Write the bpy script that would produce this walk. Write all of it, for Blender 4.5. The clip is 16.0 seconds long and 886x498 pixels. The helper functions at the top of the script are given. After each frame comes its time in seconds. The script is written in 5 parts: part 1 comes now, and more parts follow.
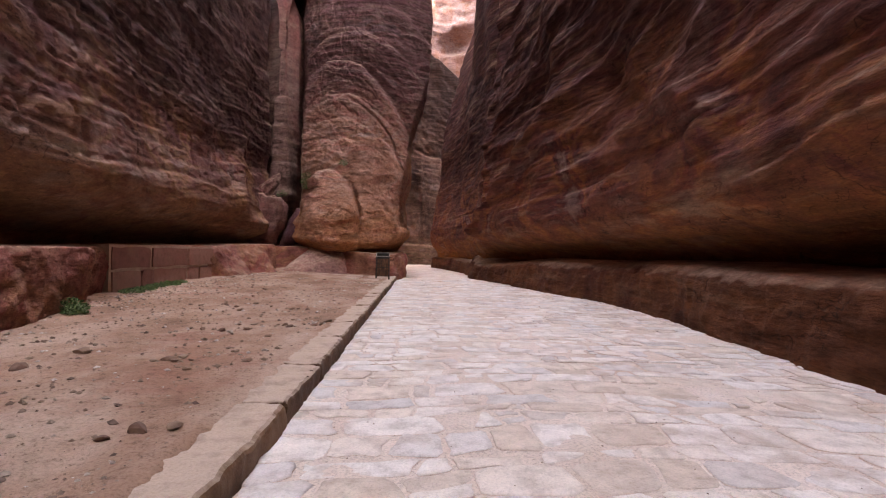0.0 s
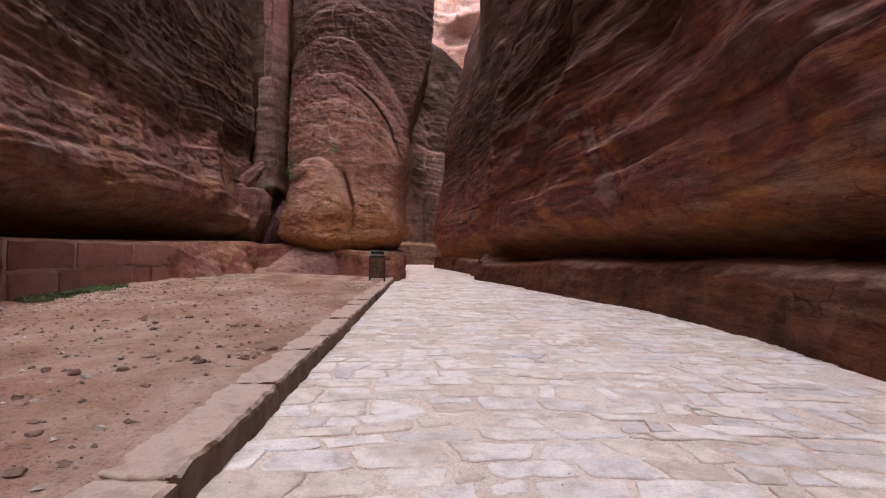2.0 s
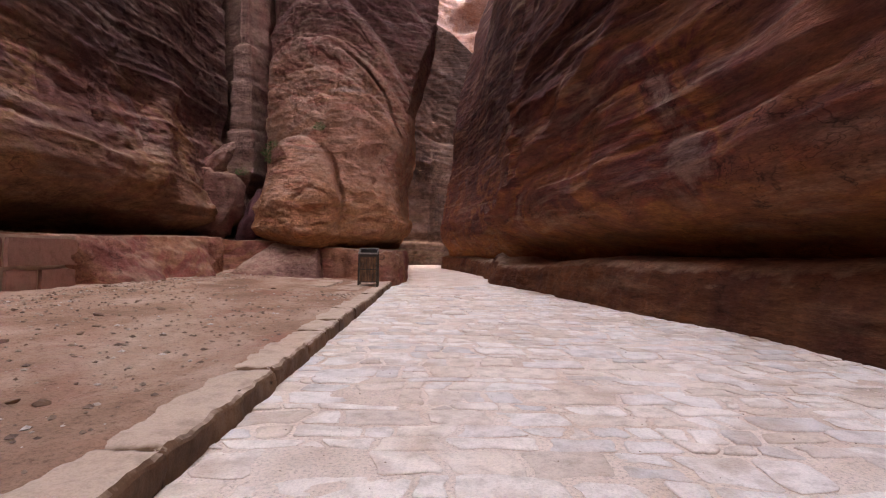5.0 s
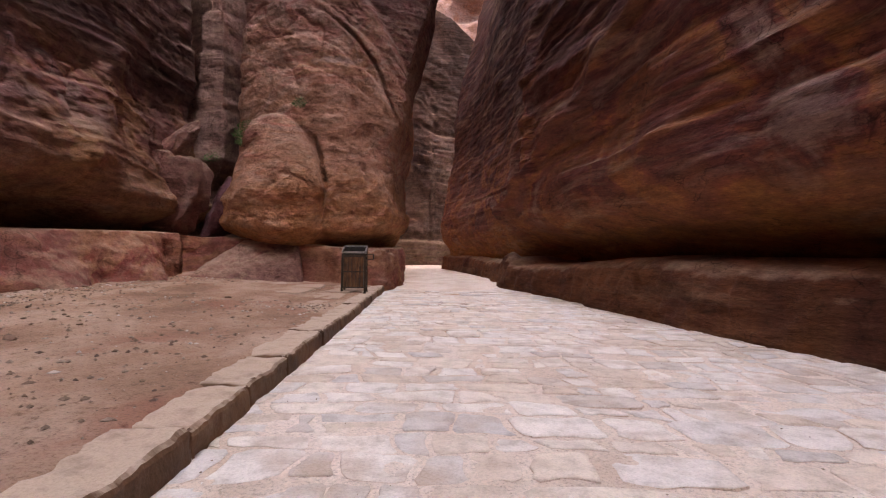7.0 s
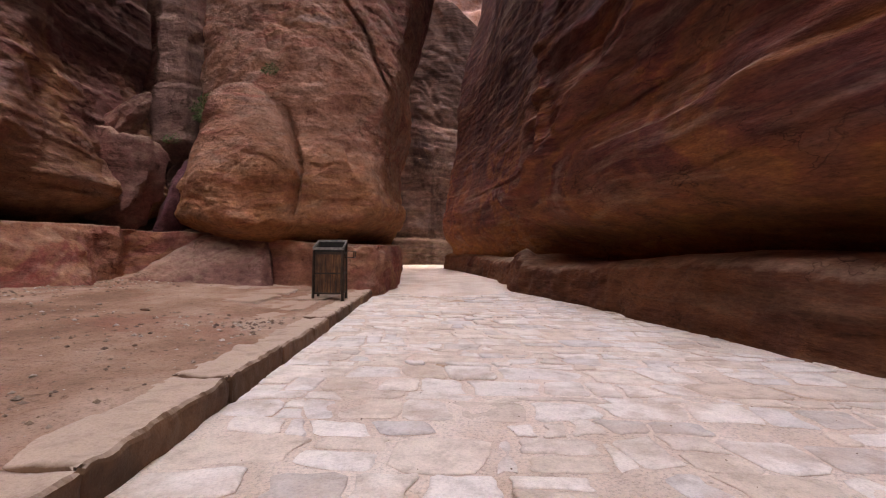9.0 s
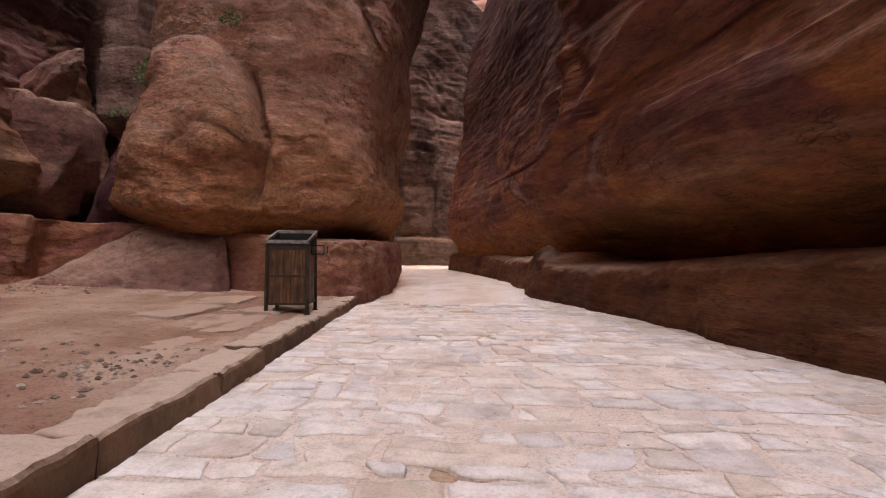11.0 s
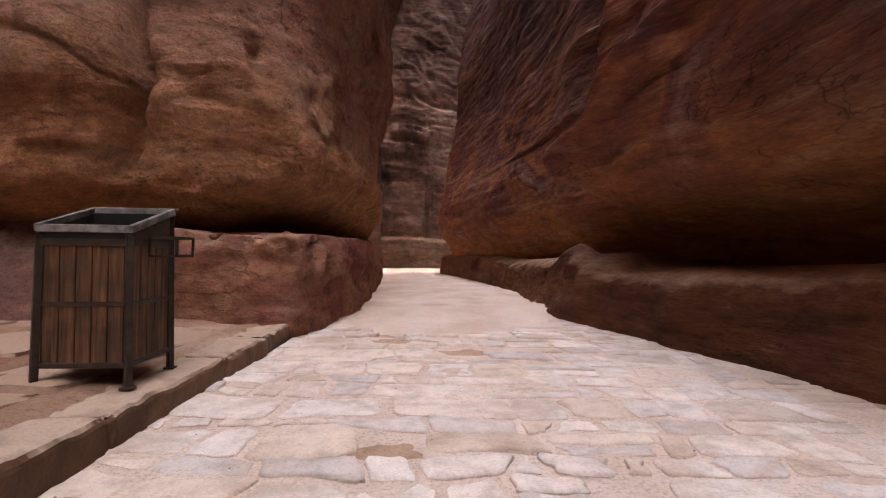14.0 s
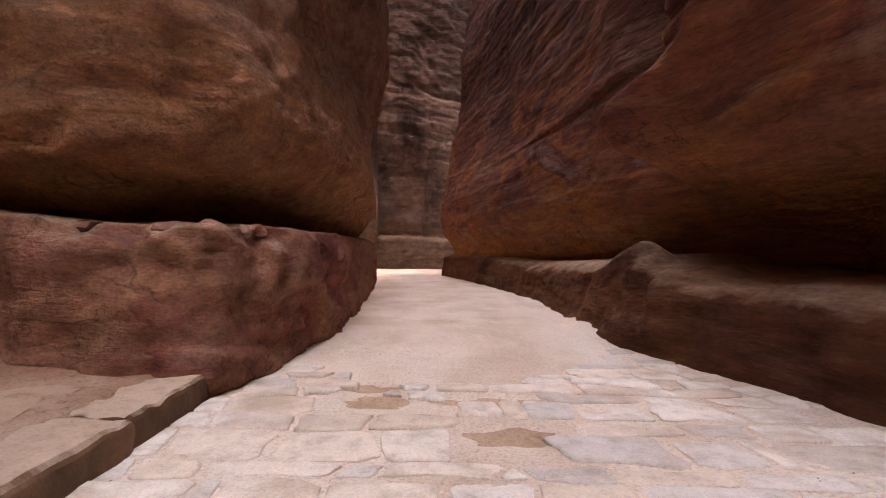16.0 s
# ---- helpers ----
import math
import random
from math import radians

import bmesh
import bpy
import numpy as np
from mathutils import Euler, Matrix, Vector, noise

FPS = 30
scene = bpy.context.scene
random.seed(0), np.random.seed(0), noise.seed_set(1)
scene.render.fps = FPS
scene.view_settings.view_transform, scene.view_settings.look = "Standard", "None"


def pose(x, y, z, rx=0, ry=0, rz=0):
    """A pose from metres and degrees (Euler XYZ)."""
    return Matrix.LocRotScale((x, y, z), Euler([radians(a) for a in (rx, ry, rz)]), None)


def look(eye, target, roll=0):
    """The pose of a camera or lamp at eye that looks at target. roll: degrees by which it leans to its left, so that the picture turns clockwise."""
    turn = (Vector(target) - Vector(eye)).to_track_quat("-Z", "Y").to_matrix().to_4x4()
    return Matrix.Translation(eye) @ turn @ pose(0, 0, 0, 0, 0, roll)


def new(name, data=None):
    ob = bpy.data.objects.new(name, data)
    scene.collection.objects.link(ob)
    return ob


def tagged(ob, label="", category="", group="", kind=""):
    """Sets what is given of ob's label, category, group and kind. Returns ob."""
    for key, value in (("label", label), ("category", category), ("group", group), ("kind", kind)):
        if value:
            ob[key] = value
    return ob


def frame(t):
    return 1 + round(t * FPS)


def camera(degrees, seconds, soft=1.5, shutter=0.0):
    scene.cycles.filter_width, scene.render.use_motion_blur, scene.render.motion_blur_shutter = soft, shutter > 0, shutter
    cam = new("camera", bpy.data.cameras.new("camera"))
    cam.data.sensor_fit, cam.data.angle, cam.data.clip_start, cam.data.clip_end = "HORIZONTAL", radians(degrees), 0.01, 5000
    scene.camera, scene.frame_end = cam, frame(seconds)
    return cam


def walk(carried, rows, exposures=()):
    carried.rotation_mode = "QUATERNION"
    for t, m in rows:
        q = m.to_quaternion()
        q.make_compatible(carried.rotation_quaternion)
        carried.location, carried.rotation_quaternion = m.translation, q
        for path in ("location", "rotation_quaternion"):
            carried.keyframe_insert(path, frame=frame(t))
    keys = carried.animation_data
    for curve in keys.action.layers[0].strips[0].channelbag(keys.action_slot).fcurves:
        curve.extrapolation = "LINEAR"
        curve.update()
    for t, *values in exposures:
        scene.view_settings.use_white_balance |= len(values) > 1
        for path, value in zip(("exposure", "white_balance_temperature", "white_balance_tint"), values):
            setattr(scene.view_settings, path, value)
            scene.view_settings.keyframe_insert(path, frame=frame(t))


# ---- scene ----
cam = camera(83.4, 16.0, 1.1)
METRES, EYE, TILT, LEAN, TURN = 20.72, 1.35, 0.0, 0.0, -2.9
ROWS = [
    (0.0, 0.0, 0.0, 0.0, -0.01, 0.48, -0.84),
    (0.5, -0.0009, 0.0349, -0.0004, 0.06, 0.48, -0.82),
    (1.0, -0.0006, 0.0685, -0.0008, 0.23, 0.49, -0.81),
    (1.5, 0.0, 0.1042, -0.0024, 0.33, 0.49, -0.78),
    (2.0, 0.0002, 0.1349, -0.0041, 0.4, 0.5, -0.74),
    (2.5, 0.0016, 0.1675, -0.0057, 0.51, 0.52, -0.66),
    (3.0, 0.0013, 0.197, -0.0062, 0.74, 0.55, -0.64),
    (3.5, 0.0016, 0.2288, -0.0051, 1.06, 0.58, -0.67),
    (4.0, 0.0023, 0.2586, -0.0055, 1.28, 0.56, -0.68),
    (6.5, -0.005, 0.4204, -0.0078, 1.44, 0.42, -0.84),
    (7.0, -0.0074, 0.4528, -0.0074, 1.32, 0.42, -0.84),
    (7.5, -0.0085, 0.484, -0.0075, 1.27, 0.4, -0.81),
    (8.0, -0.0088, 0.5163, -0.0084, 1.35, 0.37, -0.75),
    (8.5, -0.0075, 0.5474, -0.0094, 1.51, 0.37, -0.69),
    (11.0, -0.01, 0.7068, -0.0148, 2.25, 0.49, -0.72),
    (11.5, -0.0108, 0.7353, -0.0136, 2.16, 0.54, -0.72),
    (12.0, -0.0117, 0.766, -0.0124, 2.0, 0.57, -0.72),
    (12.5, -0.0115, 0.794, -0.0126, 1.79, 0.56, -0.79),
    (13.0, -0.012, 0.8246, -0.0135, 1.58, 0.61, -0.76),
    (13.5, -0.0127, 0.8525, -0.014, 1.4, 0.64, -0.8),
    (14.0, -0.0144, 0.8819, -0.015, 1.31, 0.68, -0.75),
    (14.5, -0.0162, 0.908, -0.0163, 1.23, 0.71, -0.72),
    (15.0, -0.0193, 0.9384, -0.0157, 1.18, 0.71, -0.78),
    (15.5, -0.0234, 0.9673, -0.0148, 1.14, 0.66, -0.75),
    (16.0, -0.0253, 0.9985, -0.014, 1.14, 0.65, -0.83),
]
walk(cam, [(t, pose(0, 0, EYE, TILT, LEAN, TURN) @ pose(METRES * x, METRES * y, METRES * z, 90 + pitch, roll, yaw)) for t, x, y, z, yaw, pitch, roll in ROWS],
     [(0.0, 5.10, 10400.0, 21.5), (16.0, 5.03, 12000.0, 22.5)])
# world, sun and exposure
world = bpy.data.worlds.new("sky")
scene.world = world
world.use_nodes = True
sky = world.node_tree.nodes.new("ShaderNodeTexSky")
sky.sky_type, sky.sun_disc = "NISHITA", False
SUN_ELEVATION, SUN_AZIMUTH = 42.0, 112.0   # degrees; azimuth from +y towards +x
sky.sun_elevation, sky.sun_rotation = radians(SUN_ELEVATION), radians(SUN_AZIMUTH)
sky.air_density, sky.dust_density = 1.0, 2.0
world.node_tree.links.new(sky.outputs[0], world.node_tree.nodes["Background"].inputs[0])
world.node_tree.nodes["Background"].inputs[1].default_value = 0.15
sun = new("sun", bpy.data.lights.new("sun", "SUN"))
sun.data.energy, sun.data.angle, sun.data.color = 2.2, radians(0.6), (1.0, 0.94, 0.86)
_d = Vector((math.sin(radians(SUN_AZIMUTH)) * math.cos(radians(SUN_ELEVATION)),
             math.cos(radians(SUN_AZIMUTH)) * math.cos(radians(SUN_ELEVATION)), math.sin(radians(SUN_ELEVATION))))
sun.matrix_world = look(_d * 80, (0, 0, 0))


# ---- noise on arrays ----
_rng = np.random.RandomState(7)
_perm = np.concatenate([_rng.permutation(256)] * 3)
_grad = _rng.normal(size=(256, 3))
_grad /= np.linalg.norm(_grad, axis=1)[:, None]


def gnoise(x, y, z):
    """Gradient noise on arrays, about -0.7 to 0.7."""
    x, y, z = np.broadcast_arrays(np.asarray(x, float), np.asarray(y, float), np.asarray(z, float))
    xi, yi, zi = (np.floor(a).astype(int) for a in (x, y, z))
    fx, fy, fz = x - xi, y - yi, z - zi
    sx, sy, sz = (f * f * f * (f * (f * 6 - 15) + 10) for f in (fx, fy, fz))
    out = 0.0
    for i in (0, 1):
        for j in (0, 1):
            for k in (0, 1):
                g = _grad[_perm[_perm[_perm[(xi + i) & 255] + ((yi + j) & 255)] + ((zi + k) & 255)]]
                dot = g[..., 0] * (fx - i) + g[..., 1] * (fy - j) + g[..., 2] * (fz - k)
                out = out + dot * (sx if i else 1 - sx) * (sy if j else 1 - sy) * (sz if k else 1 - sz)
    return out


def fbm(x, y, z, octaves=4, gain=0.5):
    total, amp, f = 0.0, 1.0, 1.0
    for o in range(octaves):
        total = total + amp * gnoise(x * f + 17.3 * o, y * f - 9.1 * o, z * f + 4.7 * o)
        amp *= gain
        f *= 2.03
    return total


def sstep(a, b, v):
    t = np.clip((v - a) / (b - a), 0, 1)
    return t * t * (3 - 2 * t)


def bump2(u, u0, ru, v, v0, rv, p=2.0):
    return np.exp(-(np.abs((u - u0) / ru) ** p + np.abs((v - v0) / rv) ** p))


# ---- materials ----
def material(name, rough=0.9, metal=0.0):
    m = bpy.data.materials.new(name)
    m.use_nodes = True
    b = m.node_tree.nodes["Principled BSDF"]
    b.inputs["Roughness"].default_value, b.inputs["Metallic"].default_value = rough, metal
    return m, m.node_tree.nodes, m.node_tree.links, b


def ramp(nodes, stops):
    r = nodes.new("ShaderNodeValToRGB")
    e = r.color_ramp.elements
    while len(e) > 1:
        e.remove(e[-1])
    e[0].position, e[0].color = stops[0][0], (*stops[0][1], 1)
    for p, c in stops[1:]:
        e.new(p).color = (*c, 1)
    return r


def noise_tex(nodes, links, vec, scale, detail=4.0, rough=0.55, distortion=0.0):
    n = nodes.new("ShaderNodeTexNoise")
    n.inputs["Scale"].default_value, n.inputs["Detail"].default_value = scale, detail
    n.inputs["Roughness"].default_value, n.inputs["Distortion"].default_value = rough, distortion
    links.new(vec, n.inputs["Vector"])
    return n


def scaled(nodes, links, vec, s, rot=(0, 0, 0)):
    mp = nodes.new("ShaderNodeMapping")
    mp.inputs["Scale"].default_value = s
    mp.inputs["Rotation"].default_value = [radians(a) for a in rot]
    links.new(vec, mp.inputs["Vector"])
    return mp.outputs[0]


def mix(nodes, links, fac, a, b, mode="MIX"):
    n = nodes.new("ShaderNodeMix")
    n.data_type, n.blend_type = "RGBA", mode
    for key, value in (("Factor_Float", fac), ("A_Color", a), ("B_Color", b)):
        sock = next(i for i in n.inputs if i.identifier == key)
        if isinstance(value, (int, float)):
            sock.default_value = value
        elif isinstance(value, tuple):
            sock.default_value = (*value, 1)
        else:
            links.new(value, sock)
    return next(o for o in n.outputs if o.identifier == "Result_Color")


def bump(nodes, links, b, height, strength, distance, prior=None):
    n = nodes.new("ShaderNodeBump")
    n.inputs["Strength"].default_value, n.inputs["Distance"].default_value = strength, distance
    links.new(height, n.inputs["Height"])
    if prior is not None:
        links.new(prior, n.inputs["Normal"])
    links.new(n.outputs[0], b.inputs["Normal"])
    return n.outputs[0]


def sandstone(name, bands, blotch, pale, low=None, low_z=(1.0, 3.0), dip=(0, 0, 0), band_scale=0.9, pale_amount=0.5,
              lam_amount=0.5, hues=None, varnish=None, coarse=0.9, cool=1.0, along=1.0):
    """Banded sandstone: bedding colours, large stains, pale weathered crusts, an ochre bed low down, fine grain. cool: how far the rock leans to mauve. along: below 1, grain is drawn out along the beds."""
    def tint(c):
        return (c[0] * (1 - 0.05 * cool), c[1] * (1 + 0.03 * cool), c[2] * (1 + 0.17 * cool))

    bands, blotch, pale, low = [(p, tint(c)) for p, c in bands], tint(blotch), tint(pale), low and tint(low)
    hues = hues and [(p, tint(c)) for p, c in hues]
    m, n, l, b = material(name, 0.93)
    b.inputs["Specular IOR Level"].default_value = 0.2
    geo = n.new("ShaderNodeNewGeometry")
    co = geo.outputs["Position"]
    warp = noise_tex(n, l, co, 0.16, 3)
    add = n.new("ShaderNodeVectorMath")
    add.operation = "MULTIPLY_ADD"
    l.new(warp.outputs["Color"], add.inputs[0])
    add.inputs[1].default_value = (2.0, 2.0, 1.1)
    l.new(co, add.inputs[2])
    bedded = scaled(n, l, add.outputs[0], (0.10, 0.10, band_scale), dip)
    bed = noise_tex(n, l, bedded, 1.0, 7, 0.62)
    bed_col = ramp(n, bands)
    l.new(bed.outputs["Fac"], bed_col.inputs[0])
    # thin laminae
    lam = noise_tex(n, l, scaled(n, l, add.outputs[0], (0.40, 0.40, 6.5), dip), 1.0, 4, 0.6)
    lam_col = ramp(n, [(0.38, (0.45, 0.42, 0.41)), (0.5, (0.9, 0.9, 0.9)), (0.62, (1.35, 1.3, 1.25))])
    l.new(lam.outputs["Fac"], lam_col.inputs[0])
    lam_mask = noise_tex(n, l, co, 0.6, 4, 0.6)
    lam_f = ramp(n, [(0.38, (lam_amount * 0.2,) * 3), (0.62, (lam_amount,) * 3)])
    l.new(lam_mask.outputs["Fac"], lam_f.inputs[0])
    col = mix(n, l, lam_f.outputs[0], bed_col.outputs[0], lam_col.outputs[0], "MULTIPLY")
    if hues:
        hu = noise_tex(n, l, scaled(n, l, add.outputs[0], (0.26, 0.26, 0.55), dip), 1.0, 6, 0.6, 0.8)
        hc = ramp(n, hues)
        l.new(hu.outputs["Fac"], hc.inputs[0])
        col = mix(n, l, 0.8, col, hc.outputs[0])
        col = mix(n, l, 0.6 * lam_amount, col, lam_col.outputs[0], "MULTIPLY")
    # large stains
    st = noise_tex(n, l, scaled(n, l, co, (0.5, 0.5, 0.16)), 1.0, 6, 0.6)
    st_f = ramp(n, [(0.47, (0, 0, 0)), (0.66, (1, 1, 1))])
    l.new(st.outputs["Fac"], st_f.inputs[0])
    col = mix(n, l, st_f.outputs[0], col, blotch)
    if low:
        sep = n.new("ShaderNodeSeparateXYZ")
        l.new(co, sep.inputs[0])
        wob = noise_tex(n, l, scaled(n, l, co, (0.45, 0.45, 0.8)), 1.0, 6, 0.62)
        ma = n.new("ShaderNodeMath")
        ma.operation = "MULTIPLY_ADD"
        l.new(wob.outputs["Fac"], ma.inputs[0])
        ma.inputs[1].default_value = 3.4
        l.new(sep.outputs[2], ma.inputs[2])
        mr = n.new("ShaderNodeMapRange")
        mr.inputs["From Min"].default_value, mr.inputs["From Max"].default_value = low_z[1] + 1.7, low_z[0] + 1.7
        l.new(ma.outputs[0], mr.inputs[0])
        lowvar = noise_tex(n, l, scaled(n, l, add.outputs[0], (0.6, 0.6, 3.0)), 1.0, 6, 0.65)
        lowcol = ramp(n, [(0.35, tuple(c * 0.62 for c in low)), (0.5, low), (0.60, (low[0] * 0.75, low[1] * 0.62, low[2] * 0.7)), (0.70, (low[0] * 1.25, low[1] * 1.3, low[2] * 1.5))])
        l.new(lowvar.outputs["Fac"], lowcol.inputs[0])
        col = mix(n, l, mr.outputs[0], col, lowcol.outputs[0])
    if varnish:
        vcol, v0, v1, vary = varnish
        sv = n.new("ShaderNodeSeparateXYZ")
        l.new(co, sv.inputs[0])
        vn = noise_tex(n, l, scaled(n, l, co, (0.4, 0.4, 0.3)), 1.0, 7, 0.65)
        vm = n.new("ShaderNodeMath")
        vm.operation = "MULTIPLY_ADD"
        l.new(vn.outputs["Fac"], vm.inputs[0])
        vm.inputs[1].default_value = vary
        l.new(sv.outputs[2], vm.inputs[2])
        vr = n.new("ShaderNodeMapRange")
        vr.inputs["From Min"].default_value, vr.inputs["From Max"].default_value, vr.inputs["To Max"].default_value = v0 + vary / 2, v1 + vary / 2, 0.8
        l.new(vm.outputs[0], vr.inputs[0])
        vc = mix(n, l, 1.0, vcol, lam_col.outputs[0], "MULTIPLY")
        col = mix(n, l, vr.outputs[0], col, vc)
    # pale crusts along bedding
    pl = noise_tex(n, l, scaled(n, l, add.outputs[0], (0.7 * along, 0.7 * along, 2.0), dip), 1.1, 6, 0.66)
    pl_f = ramp(n, [(0.54, (0, 0, 0)), (0.70, (pale_amount,) * 3)])
    l.new(pl.outputs["Fac"], pl_f.inputs[0])
    col = mix(n, l, pl_f.outputs[0], col, pale)
    # paler tone on upward faces, broken up by noise
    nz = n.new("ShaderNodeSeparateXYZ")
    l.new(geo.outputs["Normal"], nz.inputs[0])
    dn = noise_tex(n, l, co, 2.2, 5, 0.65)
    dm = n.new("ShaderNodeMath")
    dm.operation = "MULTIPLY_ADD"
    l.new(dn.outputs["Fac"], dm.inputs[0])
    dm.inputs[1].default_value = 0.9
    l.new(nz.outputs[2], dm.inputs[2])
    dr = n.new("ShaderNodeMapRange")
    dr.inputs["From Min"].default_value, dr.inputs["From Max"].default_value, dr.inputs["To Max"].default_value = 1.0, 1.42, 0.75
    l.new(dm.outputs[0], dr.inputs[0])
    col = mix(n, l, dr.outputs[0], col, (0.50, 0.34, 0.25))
    # grain at three sizes; shade of small pits put in as dark specks
    for scale, detail, low_tone, high_tone, amount in ((3.2, 8, 0.5, 1.4, 0.75), (11.0, 7, 0.62, 1.3, 0.7), (42.0, 4, 0.6, 1.3, 0.7)):
        g = noise_tex(n, l, scaled(n, l, co, (along, along, 1.35), dip), scale, detail, 0.72)
        gc = ramp(n, [(0.33, (low_tone, low_tone * 0.95, low_tone * 0.93)), (0.47, (0.95, 0.95, 0.95)), (0.52, (1, 1, 1)), (0.68, (high_tone, high_tone * 0.99, high_tone * 0.97))])
        l.new(g.outputs["Fac"], gc.inputs[0])
        col = mix(n, l, amount, col, gc.outputs[0], "MULTIPLY")
    # thin dark lines put the shade of cracks into the colour
    for scale, width in ((0.55, 0.006), (1.7, 0.009)):
        ck = noise_tex(n, l, scaled(n, l, add.outputs[0], (0.6, 0.6, 1.0), dip), scale, 4, 0.6)
        cf = ramp(n, [(0.5 - width, (1, 1, 1)), (0.5, (0.30, 0.27, 0.26)), (0.5 + width, (1, 1, 1))])
        l.new(ck.outputs["Fac"], cf.inputs[0])
        cm = noise_tex(n, l, co, 0.9, 3, 0.5)
        cr = ramp(n, [(0.5, (0, 0, 0)), (0.6, (0.75, 0.75, 0.75))])
        l.new(cm.outputs["Fac"], cr.inputs[0])
        col = mix(n, l, cr.outputs[0], col, cf.outputs[0], "MULTIPLY")
    l.new(col, b.inputs["Base Color"])
    p = bump(n, l, b, noise_tex(n, l, scaled(n, l, co, (along, along, 1.4), dip), 4.5, 10, 0.70).outputs["Fac"], coarse, 0.16)
    p = bump(n, l, b, lam.outputs["Fac"], lam_amount, 0.06, p)
    bump(n, l, b, noise_tex(n, l, co, 60.0, 3, 0.6).outputs["Fac"], 0.5, 0.012, p)
    return m


R_BANDS = [(0.30, (0.129, 0.048, 0.031)), (0.42, (0.208, 0.079, 0.049)), (0.52, (0.261, 0.113, 0.069)), (0.60, (0.176, 0.064, 0.043)), (0.72, (0.287, 0.140, 0.086))]
L_BANDS = [(0.30, (0.102, 0.040, 0.034)), (0.44, (0.178, 0.075, 0.058)), (0.54, (0.232, 0.114, 0.082)), (0.62, (0.150, 0.059, 0.047)), (0.74, (0.286, 0.150, 0.106))]
T_BANDS = [(0.30, (0.316, 0.131, 0.082)), (0.42, (0.486, 0.221, 0.133)), (0.52, (0.577, 0.281, 0.168)), (0.60, (0.407, 0.166, 0.101)), (0.72, (0.629, 0.330, 0.199))]
OCHRE = (0.35, 0.135, 0.042)
rock_right = sandstone("sandstone_brown", R_BANDS, (0.198, 0.075, 0.055), (0.440, 0.286, 0.204), OCHRE, (1.0, 2.8), (4, 0, 0), 0.8, 0.5, 0.7,
                       [(0.36, (0.098, 0.028, 0.031)), (0.43, (0.182, 0.048, 0.043)), (0.47, (0.266, 0.092, 0.048)), (0.51, (0.350, 0.129, 0.053)), (0.54, (0.238, 0.063, 0.049)), (0.58, (0.126, 0.032, 0.036)), (0.64, (0.280, 0.168, 0.151))], ((0.052, 0.022, 0.024), 4.0, 7.6, 4.5), 0.7, 0.0, 0.28)
rock_left = sandstone("sandstone_mauve", L_BANDS, (0.172, 0.073, 0.060), (0.378, 0.258, 0.198), (0.344, 0.172, 0.086), (1.6, 4.2), (0, 5, 0), 1.0, 0.55, 0.5,
                      [(0.36, (0.163, 0.056, 0.052)), (0.43, (0.327, 0.155, 0.103)), (0.48, (0.396, 0.202, 0.099)), (0.53, (0.292, 0.107, 0.077)), (0.58, (0.206, 0.086, 0.077)), (0.65, (0.387, 0.258, 0.202))], ((0.070, 0.038, 0.044), 5.0, 6.2, 1.6), 0.7, 1.0, 0.5)
rock_tower = sandstone("sandstone_tan", T_BANDS, (0.404, 0.171, 0.101), (0.564, 0.372, 0.253), (0.603, 0.245, 0.101), (1.6, 4.4), (0, -4, 0), 1.1, 0.32, 0.38,
                       [(0.36, (0.365, 0.120, 0.092)), (0.43, (0.583, 0.275, 0.166)), (0.48, (0.597, 0.341, 0.241)), (0.53, (0.515, 0.184, 0.129)), (0.58, (0.597, 0.291, 0.166)), (0.65, (0.565, 0.384, 0.307))], ((0.126, 0.059, 0.070), 6.8, 10.5, 4.5), 1.3)
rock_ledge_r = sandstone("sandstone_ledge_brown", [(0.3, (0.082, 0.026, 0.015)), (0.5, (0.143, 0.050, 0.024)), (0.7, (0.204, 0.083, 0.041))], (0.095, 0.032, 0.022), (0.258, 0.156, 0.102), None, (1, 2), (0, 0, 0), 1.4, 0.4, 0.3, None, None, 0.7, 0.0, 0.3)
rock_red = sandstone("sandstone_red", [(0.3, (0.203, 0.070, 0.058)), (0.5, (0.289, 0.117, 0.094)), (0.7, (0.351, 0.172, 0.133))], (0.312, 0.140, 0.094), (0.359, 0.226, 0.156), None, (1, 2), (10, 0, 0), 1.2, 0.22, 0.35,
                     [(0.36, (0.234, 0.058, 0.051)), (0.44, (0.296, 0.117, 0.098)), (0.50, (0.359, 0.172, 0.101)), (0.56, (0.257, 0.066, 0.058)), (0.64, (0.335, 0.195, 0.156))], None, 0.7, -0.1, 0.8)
rock_maroon = sandstone("sandstone_maroon", [(0.3, (0.10, 0.036, 0.040)), (0.5, (0.16, 0.060, 0.064)), (0.7, (0.21, 0.088, 0.086))], (0.12, 0.045, 0.046), (0.28, 0.17, 0.15), None, (1, 2), (0, 20, 0), 1.2, 0.25, 0.4)
rock_mauve = sandstone("sandstone_mauve_pale", [(0.3, (0.20, 0.098, 0.088)), (0.5, (0.29, 0.150, 0.130)), (0.7, (0.36, 0.20, 0.170))], (0.26, 0.10, 0.085), (0.42, 0.28, 0.22), None, (1, 2), (0, 25, 0), 1.2, 0.35, 0.3, None, None, 0.9, -0.1)
